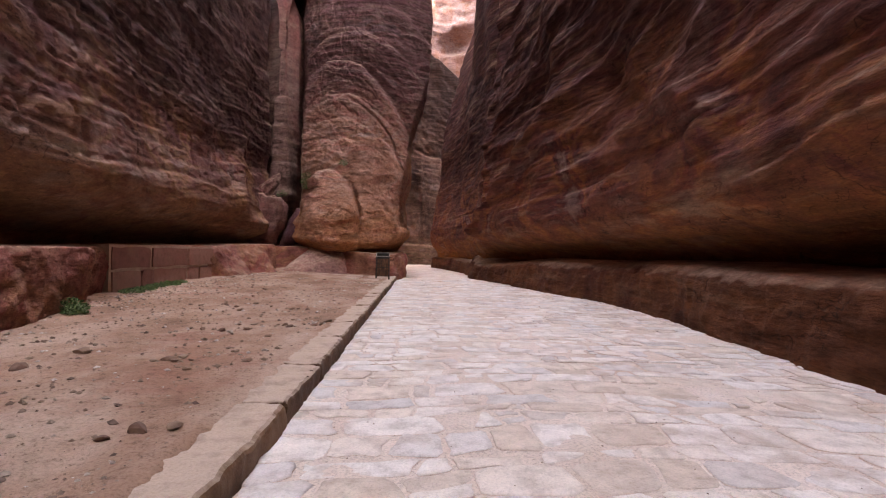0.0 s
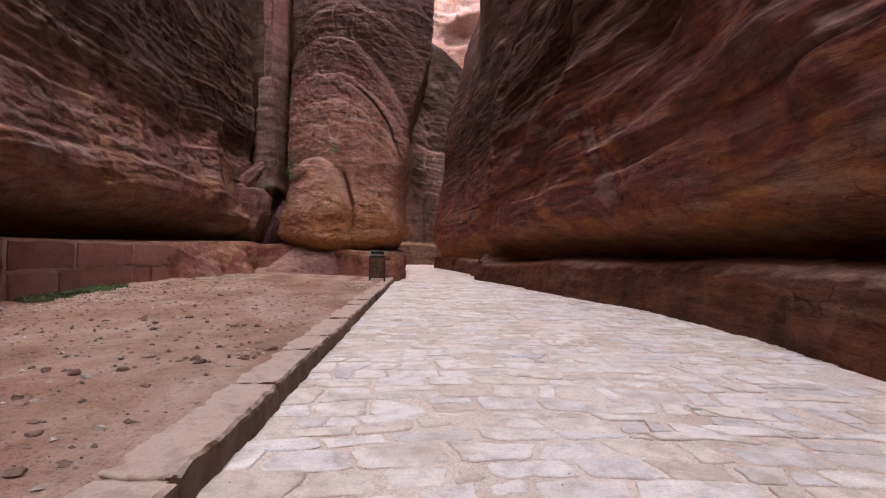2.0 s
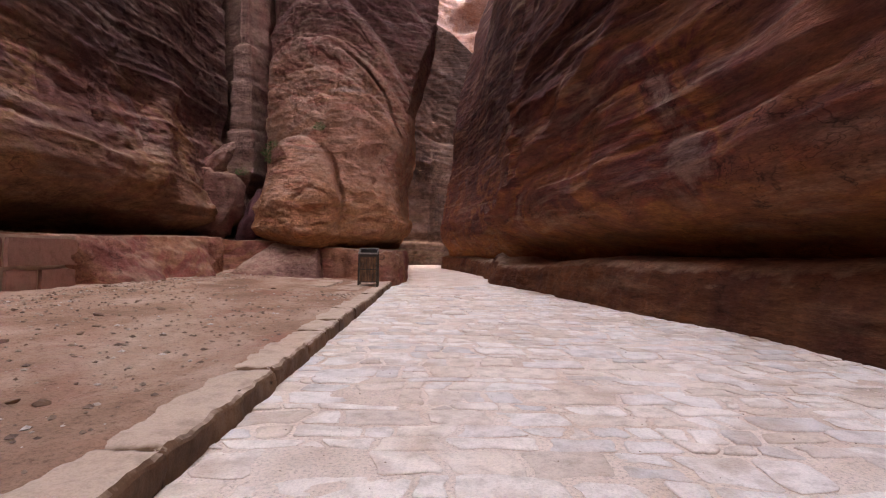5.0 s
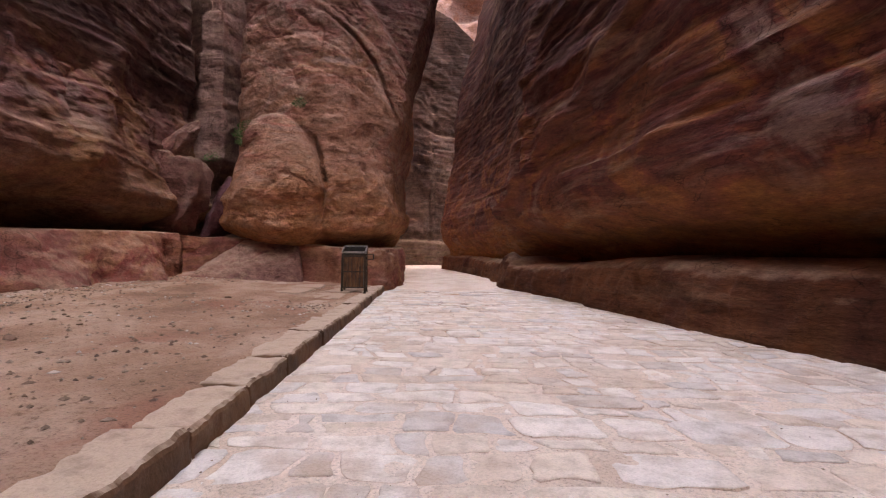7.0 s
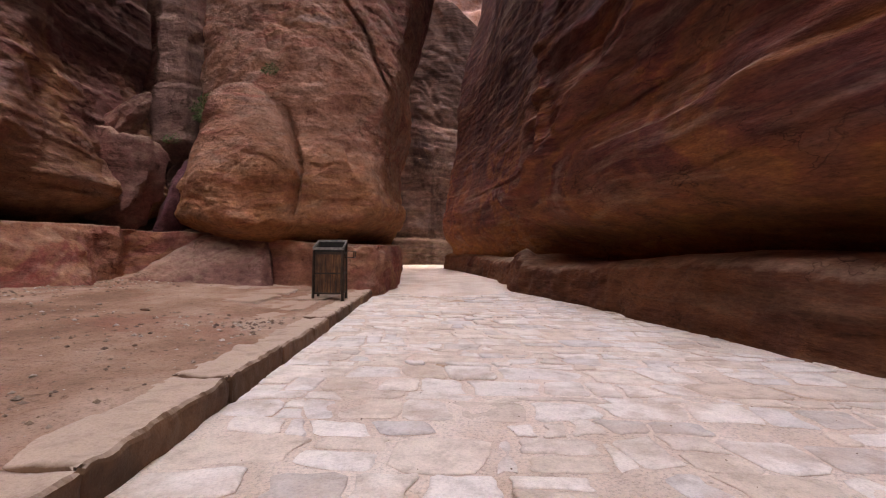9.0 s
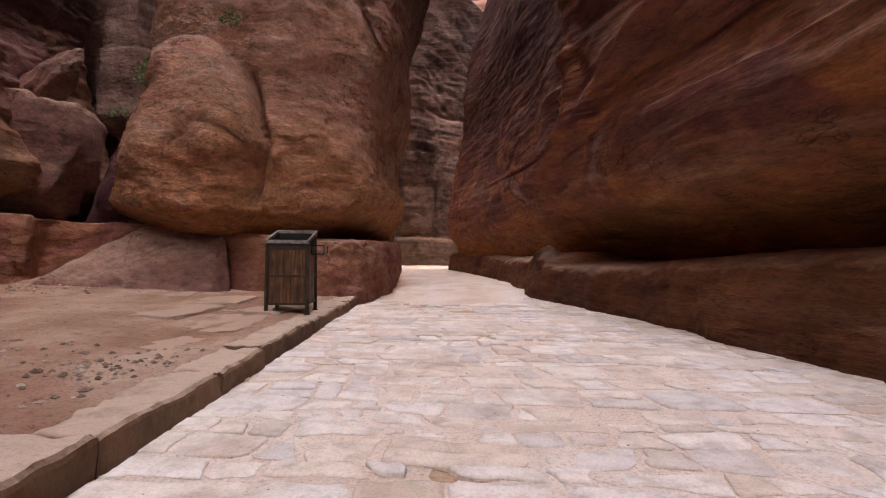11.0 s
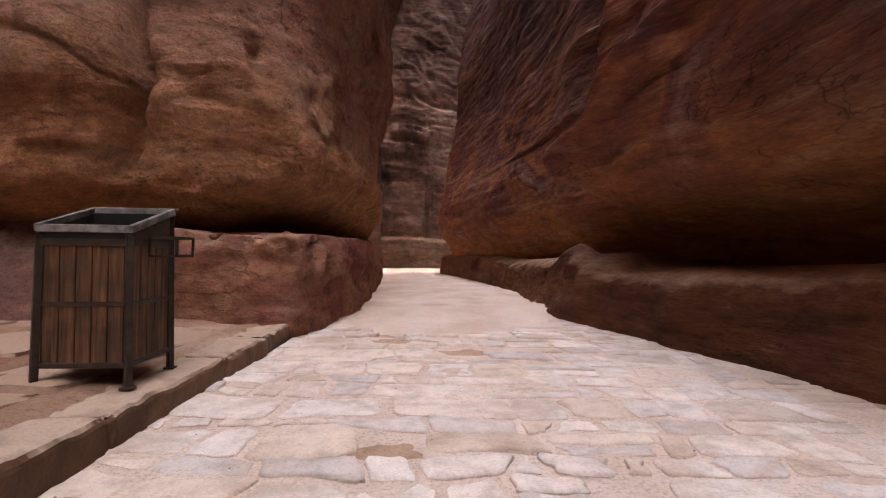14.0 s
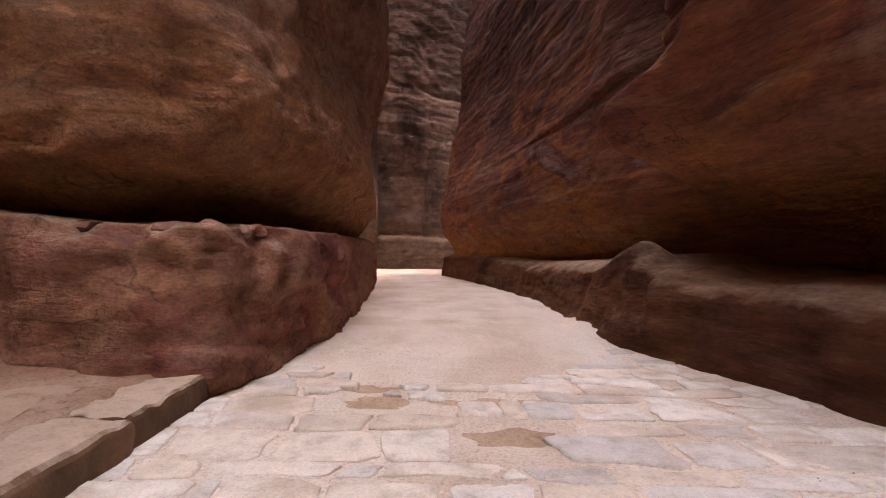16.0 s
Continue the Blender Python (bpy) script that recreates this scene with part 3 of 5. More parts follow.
def right_shape(u, x, y, z):
    o = np.interp(z, *RIGHT_PROFILE)
    o = np.where(z < 3.2, o * (1 - 0.72 * sstep(26, 29.5, y)), o)
    o = np.where(z > 4, o * (0.3 + 0.7 * sstep(30, 40, y)), o)
    # past the prow the upper wall falls back
    o = o - np.interp(z, [10, 13, 18.5, 24, 50], [0.0, 0.5, 2.0, 3.7, 11.0]) * sstep(31, 40, y)
    # the prow leans back further
    o = o + np.clip(z - 3, 0, 9) * np.interp(y, [17, 20, 26, 28, 34], [0.0, -0.06, -0.08, -0.03, 0.0])
    o = o - 0.20 * np.clip(z - 9, 0, 16) * sstep(15, 21, y) * sstep(28, 25.5, y)
    # crest that climbs from the prow along the face, with a hollow above it
    crest = np.interp(y, [16, 18, 20, 22, 23.5, 25, 26.3, 27.5], [6.6, 6.0, 5.3, 4.55, 3.95, 3.2, 2.45, 2.1])
    zone = sstep(15.5, 19.5, y) * sstep(27.2, 26.2, y)
    o = o + zone * (0.26 * np.exp(-((z - crest) / 0.2) ** 2) - 0.55 * sstep(0.0, 1.2, z - crest) * sstep(6.5, 2.5, z - crest) + 0.1 * sstep(1.2, 0, crest - z))
    # upright groove behind the prow
    lean = 0.05 * (z - 3) + 0.10 * np.sin(z * 0.7)
    o = o - (0.95 * np.exp(-np.clip((y - 26.9 - lean) / 1.1, 0, None) ** 2) * sstep(26.5, 26.85, y - lean) + 0.15 * sstep(26.45, 27.2, y - lean) * sstep(34, 29, y)) * sstep(1.5, 2.6, z)
    o = o + 0.28 * np.exp(-((y - 26.1 - lean) / 0.4) ** 2) * sstep(1.8, 2.6, z) * sstep(12, 5, z)
    # long sweeping scallops with sharp crests
    p, q = y - 0.4 * z, z + 0.22 * y
    a = gnoise(q * 0.55, p * 0.13, 4.0)
    b = gnoise(q * 1.15 + 7, p * 0.22, 9.0)
    scallop = 0.20 * np.clip(1 - 2.6 * np.abs(a), 0, 1) ** 2 + 0.07 * np.clip(1 - 2.8 * np.abs(b), 0, 1) ** 2
    hollow = -0.45 * bump2(y, 13.6, 1.1, z, 6.4, 0.8) - 0.3 * bump2(y, 19.0, 1.3, z, 8.0, 1.0)
    beds = bedding(x, y, z + 0.05 * y + 0.5 * fbm(x * 0.15, y * 0.12, z * 0.1, 2), ((0.7, 0.20), (1.9, 0.085), (4.6, 0.035)), 3.0, 0.22) * (0.5 + 0.5 * sstep(29, 26, y))
    smooth = sstep(28.5, 26.5, y)
    rough = (scallop * (0.15 + 0.85 * smooth) + hollow) * sstep(2.4, 3.8, z) + beds * (0.35 + 0.65 * sstep(1.8, 3.2, z)) + 0.34 * fbm(x * 0.2, y * 0.2, z * 0.2, 2) + 0.15 * fbm(x * 0.7, y * 0.7, z * 1.0, 3) + 0.045 * fbm(x * 1.8, y * 1.8, z * 3.4, 4, 0.6)
    return o + rough * (1 - 0.3 * sstep(27, 32, y)) * sstep(0.9, 2.2, z)


cliff("cliff_right", RIGHT, -1, levels(0.6, 48, 0.055, 9, 1.035), 0.085, right_shape, rock_right, (22, 0),
      "tall brown and maroon banded sandstone cliff undercut above its ledge")

LEFT = [(-6.0, -34), (-5.0, -20), (-4.6, -12), (-5.0, -4), (-5.6, 3), (-6.5, 9), (-7.2, 14), (-7.55, 19), (-7.6, 22.0), (-7.75, 24), (-7.7, 25.8), (-8.0, 27.0), (-10.5, 29)]
LEFT_PROFILE = ([0.8, 1.45, 1.7, 1.95, 2.25, 2.6, 3.0, 3.8, 5.4, 7, 12, 18, 40], [-2.2, -2.1, -1.9, -1.25, -0.35, 0.20, 0.32, 0.14, -0.28, -0.40, -0.5, -0.6, -1.2])


def left_shape(u, x, y, z):
    o = np.interp(z, *LEFT_PROFILE)
    scoop = -0.9 * bump2(y, 19.6, 1.6, z, 1.9, 0.8)
    # honeycomb pits in a belt at head height and above
    belt = sstep(2.8, 3.6, z) * sstep(8.5, 6.0, z)
    pits = -0.2 * np.clip(fbm(x * 1.5, y * 1.5, z * 3.4, 2) - 0.26, 0, 0.25) * belt - 0.35 * np.clip(fbm(x * 3.5, y * 3.5 + 5, z * 6.0, 2) - 0.25, 0, 0.3) * belt
    fill = 1.2 * sstep(20.8, 22.2, y) * sstep(3.2, 1.6, z)
    rib = 0.18 * np.exp(-((y - 20.6 - 0.55 * (z - 3)) / 0.5) ** 2) * sstep(2.4, 3.2, z) * sstep(8, 5, z)
    brow = 0.18 * sstep(-0.5, 0.5, z - 5.6 - 0.10 * (y - 19) + 0.5 * gnoise(y * 0.3, 1.0, 2.0))
    beds = bedding(x, y, z - 0.06 * y + 0.6 * fbm(x * 0.15, y * 0.15, z * 0.12, 2), ((0.8, 0.12), (2.0, 0.09), (5.0, 0.05)), 11.0, 0.3)
    cracks = -np.clip(0.04 - np.abs(fbm(x * 0.5 + 11, y * 0.5, z * 0.28 + 3, 3)), 0, 1) * 2.5
    rough = beds + cracks + 0.20 * fbm(x * 0.25, y * 0.25, z * 0.22, 3) + 0.05 * fbm(x * 1.7, y * 1.7, z * 2.8, 4, 0.62)
    return o + scoop + pits + fill + rib + brow + rough * sstep(1.0, 2.6, z)


cliff("cliff_left", LEFT, 1, levels(0.8, 46, 0.055, 9, 1.04), 0.08, left_shape, rock_left, (-18, 0),
      "tall mauve and brown layered sandstone cliff with pitted faces")

TOWER = [(-7.2, 31), (-6.4, 28), (-5.95, 26), (-5.2, 24.6), (-4.1, 24.1), (-2.7, 24.15), (-1.75, 24.5), (-1.15, 25.3), (-0.95, 27), (-0.95, 30), (-1.1, 33.5), (-1.6, 36.5), (-3.4, 39), (-8, 41)]
TOWER_PROFILE = ([0.8, 1.3, 1.55, 1.8, 2.1, 2.35, 2.6, 3.2, 4.2, 5.5, 8, 14, 24, 36], [-1.6, -1.2, -0.70, -0.12, 0.22, 0.33, 0.28, 0.0, -0.5, -0.7, -0.8, -0.9, -1.3, -2.2])


def dome(z, arch, amp, rise):
    """A rounded bed that stands out below its arched top."""
    t = np.clip((z - (arch - rise)) / rise, 0, 1)
    return amp * (np.sqrt(1 - t * t) - 1)


def tower_boulder(x, z):
    """Bulging boulder in the foot of the buttress."""
    edge = 0.14 * np.sin(z * 1.4 + 0.6) + 0.10 * gnoise(x * 0.8, z * 1.7, 3.0) + 0.16 * np.clip(z - 3.6, 0, 2)
    wide = 1.30 + 0.16 * np.clip(3.6 - z, 0, 2)
    ball = 0.80 * np.clip(1.15 - np.abs((x + 4.40 + edge + 0.10 * np.clip(3.6 - z, 0, 2)) / wide) ** 2.6 - np.abs(np.clip(z - 3.5, 0, 9) / 1.80) ** 2.4, 0, 1) ** 0.5
    ball = ball * (1 + 0.5 * fbm(x * 0.6 + 12, 4.0, z * 0.55, 3))
    return ball - 0.45 * np.exp(-((x + 3.0 + edge) / 0.06) ** 2) * sstep(1.7, 2.2, z) * sstep(5.0, 4.2, z)


def tower_front(x, z):
    wob = 0.22 * gnoise(x * 0.9, z * 0.15, 1.0) + 0.10 * gnoise(x * 2.6, z * 0.3, 7.0)
    # domed beds, one above another, each set back
    back = -dome(z, 5.75 - 0.40 * np.clip(x + 2.5, 0, 3) ** 2 + wob * 0.5, 0.42, 0.8)
    for peak, middle, bow, amp, rise in ((7.0, -4.0, 0.17, 0.36, 0.5), (8.1, -4.1, 0.20, 0.34, 0.5), (9.5, -4.2, 0.22, 0.50, 0.7), (11.6, -4.2, 0.30, 0.85, 1.1),
                                         (13.4, -3.6, 0.16, 0.60, 0.9), (15.8, -3.2, 0.16, 0.50, 1.0)):
        back = back - dome(z, peak - bow * (x - middle) ** 2 + wob, amp, rise)
    # open joint that follows the shoulder down
    joint = 9.15 - 0.30 * (x + 4.0) ** 2 - 0.5 * sstep(-1.6, -0.9, x)
    joints = 0.35 * np.exp(-((z - joint) / 0.08) ** 2) * sstep(-3.6, -2.6, x) * sstep(-0.5, -1.0, x)
    w = z + 0.20 * np.clip(x + 4.0, -3, 3) ** 2 + 0.3 * fbm(x * 0.3, 0, z * 0.2, 2)
    beds = bedding(x, x * 0.3, w, ((1.1, 0.10), (2.6, 0.11), (5.6, 0.045)), 23.0, 0.4)
    rough = 0.25 * fbm(x * 0.4, 0, z * 0.35, 3) + 0.14 * fbm(x * 1.7, 3, z * 2.3, 4, 0.65)
    pinch = 0.10 * (x + 3.4) ** 2 + 3.0 * np.clip(0.035 - np.abs(fbm(x * 0.45 + 31, 1.0, z * 0.36 + 0.2 * x, 3)), 0, 1)
    return 24.30 + back + pinch + joints - beds * sstep(4.8, 6.2, z) - rough - tower_boulder(x, z)


def tower_shape(u, x, y, z):
    o = np.interp(z, *TOWER_PROFILE)
    flank = sstep(24.7, 26.2, y)
    o = np.where(z > 2.6, o * (1 - 0.9 * flank) + 0.1 * flank, o)
    o = np.where(z < 2.1, o * (1 - 0.7 * sstep(27, 31, y)), o)
    over = (1.05 * sstep(7.5, 12.5, z) + 0.42 * sstep(4.2, 6.0, z)) * sstep(-1.9, -1.1, x) * sstep(24.3, 25.5, y)
    front = sstep(27.5, 24.8, y)
    pock = -0.30 * bump2(x, -1.5, 0.15, z, 3.55, 0.32, 3) * front - 0.12 * bump2(x, -2.2, 0.07, z, 3.6, 0.06)
    beds = bedding(x, y, z + 0.3 * fbm(x * 0.3, y * 0.3, z * 0.2, 2), ((0.9, 0.06), (2.2, 0.07), (5.2, 0.035)), 23.0, 0.35)
    lumps = 0.30 * fbm(x * 0.35, y * 0.35, z * 0.3, 3) + 0.10 * fbm(x * 1.6, y * 1.6, z * 2.2, 4, 0.6)
    return o + over + front * tower_boulder(x, z) + pock + (beds * (0.35 + 0.65 * sstep(4.6, 6.2, z)) + lumps) * sstep(1.0, 2.2, z)


cliff("rock_tower", TOWER, 1, levels(0.8, 44, 0.045, 13, 1.05), 0.05, tower_shape, rock_tower, (-6, 8),
      "rounded tan sandstone buttress with arched bedding and a bulging boulder", relax=12, front=tower_front)

BACK = [(-13, 28.2), (-9.5, 28.6), (-8.5, 28.3), (-8.1, 27.3), (-8.0, 27.08), (-7.5, 27.0), (-7.05, 27.02), (-6.93, 27.12), (-6.85, 28.2), (-6.95, 31), (-6.9, 35), (-5.9, 38)]


def back_shape(u, x, y, z):
    ledges = -0.30 * sstep(9.6, 9.9, z) - 0.35 * sstep(12.2, 12.5, z) - 0.14 * sstep(6.0, 6.15, z) - 0.10 * sstep(8.1, 8.2, z)
    foot = -0.9 * sstep(4.4, 3.4, z)
    return (ledges + foot) * sstep(28.6, 27.4, y) - 0.15 * z * sstep(14, 20, z) + bedding(x, y, z + 0.1 * x, ((0.8, 0.05), (2.4, 0.05), (5.0, 0.03)), 31.0) + 0.08 * fbm(x * 1.4, y * 1.4, z * 1.8, 4, 0.6)


cliff("cliff_back", BACK, 1, levels(0.2, 34, 0.09, 10), 0.1, back_shape, rock_slab, (-2, 10),
      "cracked pale sandstone slab deep in a rift between two cliffs", relax=3)

FAR = [(-24, 48), (-12, 53), (-4, 55.5), (2, 56), (8, 57), (20, 62)]


def far_shape(u, x, y, z):
    step_lines = -0.35 * np.exp(-((z - 13.6 + 0.25 * np.sin(x * 1.3)) / 0.22) ** 2) * sstep(-2, 0.2, x)
    rows = 0.12 * np.sign(np.sin(z * 4.2 + 1.2 * gnoise(x * 0.3, 0, z * 0.3))) * bump2(z, 9.5, 3.2, x, -0.5, 2.5, 4)
    holes = -0.7 * bump2(x, 0.9, 0.3, z, 14.0, 0.3, 3) - 0.6 * bump2(x, 0.5, 0.22, z, 15.6, 0.4, 3) - 0.5 * bump2(x, -1.0, 0.55, z, 4.6, 0.35, 3) - 0.4 * bump2(x, 0.9, 0.4, z, 4.4, 0.5, 3)
    return step_lines + rows + holes + np.interp(z, [0, 2.2, 2.5, 3.4, 12, 25], [0.6, 0.5, -0.2, 0.1, 0, -0.3]) + rock_relief(x, y, z, 0.055, 0.8, 0.10, 0.0, 41.0) - 0.35 * np.exp(-((x - 0.2 - 0.03 * z) / 0.12) ** 2) * sstep(14, 11, z)


cliff("cliff_far", FAR, 1, levels(-0.2, 25.5, 0.13, 18, 1.03), 0.16, far_shape, rock_far, (0, 12),
      "weathered far canyon wall with dark streaks and carved lines", crown=lambda x: np.interp(x, [-6, -1, 0.8, 2.2, 4.2, 9], [0.98, 0.97, 0.93, 0.90, 0.84, 0.80]))

# two tall masses added behind nearer rock to keep sky light off the bend
cliff("blocker_shoulder", [(-24, 46.5), (-12, 51), (-6, 53.6), (-3.0, 54.8)], 1, levels(-0.2, 46, 0.3, 18, 1.04), 0.3,
      lambda u, x, y, z: rock_relief(x, y, z, 0.08, 0.8, 0.08, 0.0, 44.0), rock_far, (0, 12), "dark high sandstone mass beside the bend, added to block sky light")
cliff("blocker_bend", [(7, 52.6), (10, 56), (24, 62)], 1, levels(-0.2, 46, 0.3, 18, 1.04), 0.3,
      lambda u, x, y, z: rock_relief(x, y, z, 0.08, 0.8, 0.08, 0.0, 47.0), rock_far, (4, 12), "dark high sandstone wall past the bend, added to block sky light")

UPPER = [(-22, 62), (-8, 66.5), (0, 68), (6, 68.5), (14, 67), (30, 70)]


def upper_shape(u, x, y, z):
    cave = -2.6 * bump2(x, 5.0, 1.9, z - 0.35 * (x - 5), 31.2, 1.5, 2.5)
    brow = 0.7 * bump2(x, 5.0, 2.4, z - 0.35 * (x - 5), 33.2, 0.8)
    return cave + brow - 0.05 * z + rock_relief(x * 0.6, y * 0.6, z * 0.6, 0.16, 1.0, 0.16, 0.0, 51.0) * 1.3


cliff("cliff_upper", UPPER, 1, levels(-0.2, 62, 0.3, 45, 1.03), 0.3, upper_shape, rock_sunlit_pink, (0, 20),
      "sandstone wall high above the bend, sunlight painted as pale pink, with a red hollow")

# unseen wall behind the camera, added to close the canyon and block low sky
cliff("blocker_behind", [(-16, -35), (-5, -34), (4, -34.5), (16, -36)], -1, levels(-0.2, 40, 0.4, 20), 0.4,
      lambda u, x, y, z: -0.05 * z + rock_relief(x, y, z, 0.1, 0.6, 0.05, 0, 61.0), rock_left, (0, -8),
      "unseen brown sandstone wall closing the canyon, added to block sky light")


# ---- ledges along the walls (ancient water channels) ----
def ledge(name, ctrl, side, top_z, shape, mat, label, depth=2.2, step=0.06, relax=6, round_by=0.13, sink=None):
    path, u = spline(ctrl, step)
    nrm = smooth_normals(path, side, relax)
    x, y = path[:, 0], path[:, 1]
    tz = top_z(x, y, u)
    vs = np.concatenate([np.linspace(0, 0.86, 22), np.linspace(0.9, 1.0, 5)])
    rows = []
    for v in vs:
        z = -0.15 + v * (tz + 0.15)
        rnd = -round_by * np.clip((v - 0.72) / 0.28, 0, 1) ** 3
        o = shape(u, x, y, z, v) + rnd
        rows.append(np.stack([x + nrm[:, 0] * o, y + nrm[:, 1] * o, z], 1))
    for d in (0.10, 0.2, 0.35, 0.55, 0.8, 1.1, 1.5, depth):
        o = shape(u, x, y, tz, 1.0) - round_by - d
        px, py = x + nrm[:, 0] * o, y + nrm[:, 1] * o
        fall = sink(y) * min(d / 0.5, 1.0) if sink else 0.0
        rows.append(np.stack([px, py, tz - fall + 0.6 * (round_by - 0.13) * min(d, 0.6) + 0.02 * d + 0.03 * fbm(px * 1.5, py * 1.5, 3.0, 3)], 1))
    rows.append(np.stack([rows[-1][:, 0], rows[-1][:, 1], np.full(len(x), -0.15)], 1))
    V = np.stack(rows, 1)
    F = grid_faces(V.shape[0], V.shape[1])
    if side < 0:
        F = F[:, ::-1]
    m = V.shape[1]
    ends = [[e * m + k for k in range(m)] for e in (0, V.shape[0] - 1)]
    return tagged(mesh_object(name, V.reshape(-1, 3), F.tolist() + ends, mat), label, "rock ledge", "", "structure")


RIGHT_LEDGE = [(5.3, -33), (4.3, -12), (4.4, 0), (4.65, 4.7), (5.1, 8.3), (5.4, 10.5), (5.4, 13.5), (5.05, 15.5), (4.45, 18), (4.2, 20.3), (3.95, 22), (3.4, 24.6), (2.95, 26.2), (2.95, 27.6), (3.15, 30), (3.1, 33), (2.5, 38), (1.7, 43), (1.35, 46), (2.5, 48.5), (7, 51)]


def right_ledge_top(x, y, u):
    top = np.interp(y, [-10, 16, 19, 21, 23, 25.4, 26.3, 26.75, 27.1, 27.6, 28.5, 33, 40], [1.17, 1.14, 1.10, 1.02, 0.92, 0.86, 0.98, 1.26, 1.28, 1.08, 0.92, 0.95, 1.05])
    return top + 0.03 * np.sin(y * 0.7) + 0.05 * gnoise(u * 0.6, 0, 0)


def right_ledge_shape(u, x, y, z, v):
    return 0.10 * sstep(1, 0, v) + 0.35 * fbm(x * 0.5, y * 0.5, z * 0.5 + 9, 3) * 0.5 + 0.10 * fbm(x * 1.6, y * 1.6, z * 2.5, 4, 0.6) + 0.25 * sstep(26.2, 27.4, y) * sstep(33, 28.5, y) * (1 - v) ** 2 + 0.05 * np.sign(np.sin(y * 1.3 + 0.6)) * v


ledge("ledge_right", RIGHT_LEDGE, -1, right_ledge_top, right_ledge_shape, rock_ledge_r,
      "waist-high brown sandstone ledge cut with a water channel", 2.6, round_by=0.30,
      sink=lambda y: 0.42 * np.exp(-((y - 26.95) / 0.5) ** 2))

LEFT_LEDGE = [(-5.2, -33), (-4.2, -12), (-4.5, -2), (-4.75, 3), (-5.3, 6.5), (-6.0, 8.8), (-6.6, 10.4), (-7.0, 11.5), (-7.0, 14), (-7.0, 17), (-7.05, 20), (-6.75, 22.6), (-6.0, 24.2), (-4.8, 24.4), (-3.6, 24.35), (-2.4, 24.35), (-1.5, 24.25), (-1.05, 24.4), (-0.85, 25.2), (-0.7, 26.3), (-0.62, 27.8), (-0.75, 30), (-0.9, 33), (-1.1, 35.6), (-2.2, 37), (-6, 38.5)]


def left_ledge_top(x, y, u):
    side = 1.36 + 0.13 * sstep(9, 17, y) + 0.14 * sstep(17, 23, y)
    front = np.interp(x, [-6.4, -4.5, -2.2, -0.9], [1.60, 1.52, 1.28, 1.25])
    t = np.where((y > 23.6) & (y < 25), front, np.where(y >= 25, 1.30 + 0.12 * sstep(26, 34, y), side))
    return t + 0.03 * gnoise(u * 0.8, 3, 0) + 0.03 * gnoise(u * 2.4, 7, 0)


def left_ledge_shape(u, x, y, z, v):
    reds = 1.05 * bump2(y, 18.8, 1.3, v, 0.15, 0.45) + 0.95 * bump2(y, 21.5, 0.95, v, 0.2, 0.5)
    notch = -0.9 * bump2(x, -6.15, 0.28, v, 0.7, 0.5, 4) * (y > 23)
    corner = 0.25 * np.exp(-((y - 9.3) / 0.8) ** 2) * v
    slot = -0.25 * bump2(x, -2.75, 0.22, v, 0.4, 0.45) * (y > 23)
    rubble = -0.16 * sstep(0.62, 0.8, v) * sstep(-2.3, -1.9, x) * (y > 23.5) * sstep(25.6, 25.2, y) * np.clip(0.6 + 1.6 * fbm(x * 3.2, y * 3.2, z * 4.0, 3), 0, 1.4)
    return rubble + reds + notch + corner + slot + 0.14 * fbm(x * 0.6, y * 0.6, z * 0.8, 3) + 0.06 * fbm(x * 1.9, y * 1.9, z * 3.0, 4, 0.65) + 0.02 * fbm(x * 5, y * 5, z * 8, 3, 0.6) + 0.55 * rock_relief(x, y, z, 0.07, 0.0, 0.05, 0.0, 71.0)


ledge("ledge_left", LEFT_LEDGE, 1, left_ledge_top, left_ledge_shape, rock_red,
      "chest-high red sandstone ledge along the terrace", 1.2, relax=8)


# sand drifted against the foot of the ledge
def drift_z(x, y):
    crest = np.interp(y, [26.0, 27.0, 28.5, 31.0], [3.0, 2.95, 3.0, 3.15])
    h = 0.24 * np.exp(-((y - 27.9) / 1.2) ** 2) * sstep(-1.1, 0.3, x - crest)
    return -0.04 + h + 0.025 * fbm(x * 2.2, y * 2.2, 3.0, 3) * sstep(0.0, 0.15, h)


sheet("sand_drift", np.arange(1.7, 3.7, 0.05), np.arange(25.2, 32, 0.05), drift_z, road_sand, "pale sand drifted against the foot of the ledge", "sand")


# ---- rift boulders, masonry, kerb ----
from mathutils.bvhtree import BVHTree


def tree_of(name):
    return BVHTree.FromPolygons([v.co for v in bpy.data.objects[name].data.vertices], [p.vertices for p in bpy.data.objects[name].data.polygons])


TREES = {k: tree_of(k) for k in ("rock_tower", "terrace", "ledge_left", "cliff_back")}


def drop(name, x, y, z=6.0):
    """Height of a surface under a point."""
    hit = TREES[name].ray_cast(Vector((x, y, z)), Vector((0, 0, -1)))
    return hit[0].z if hit[0] is not None else 0.0


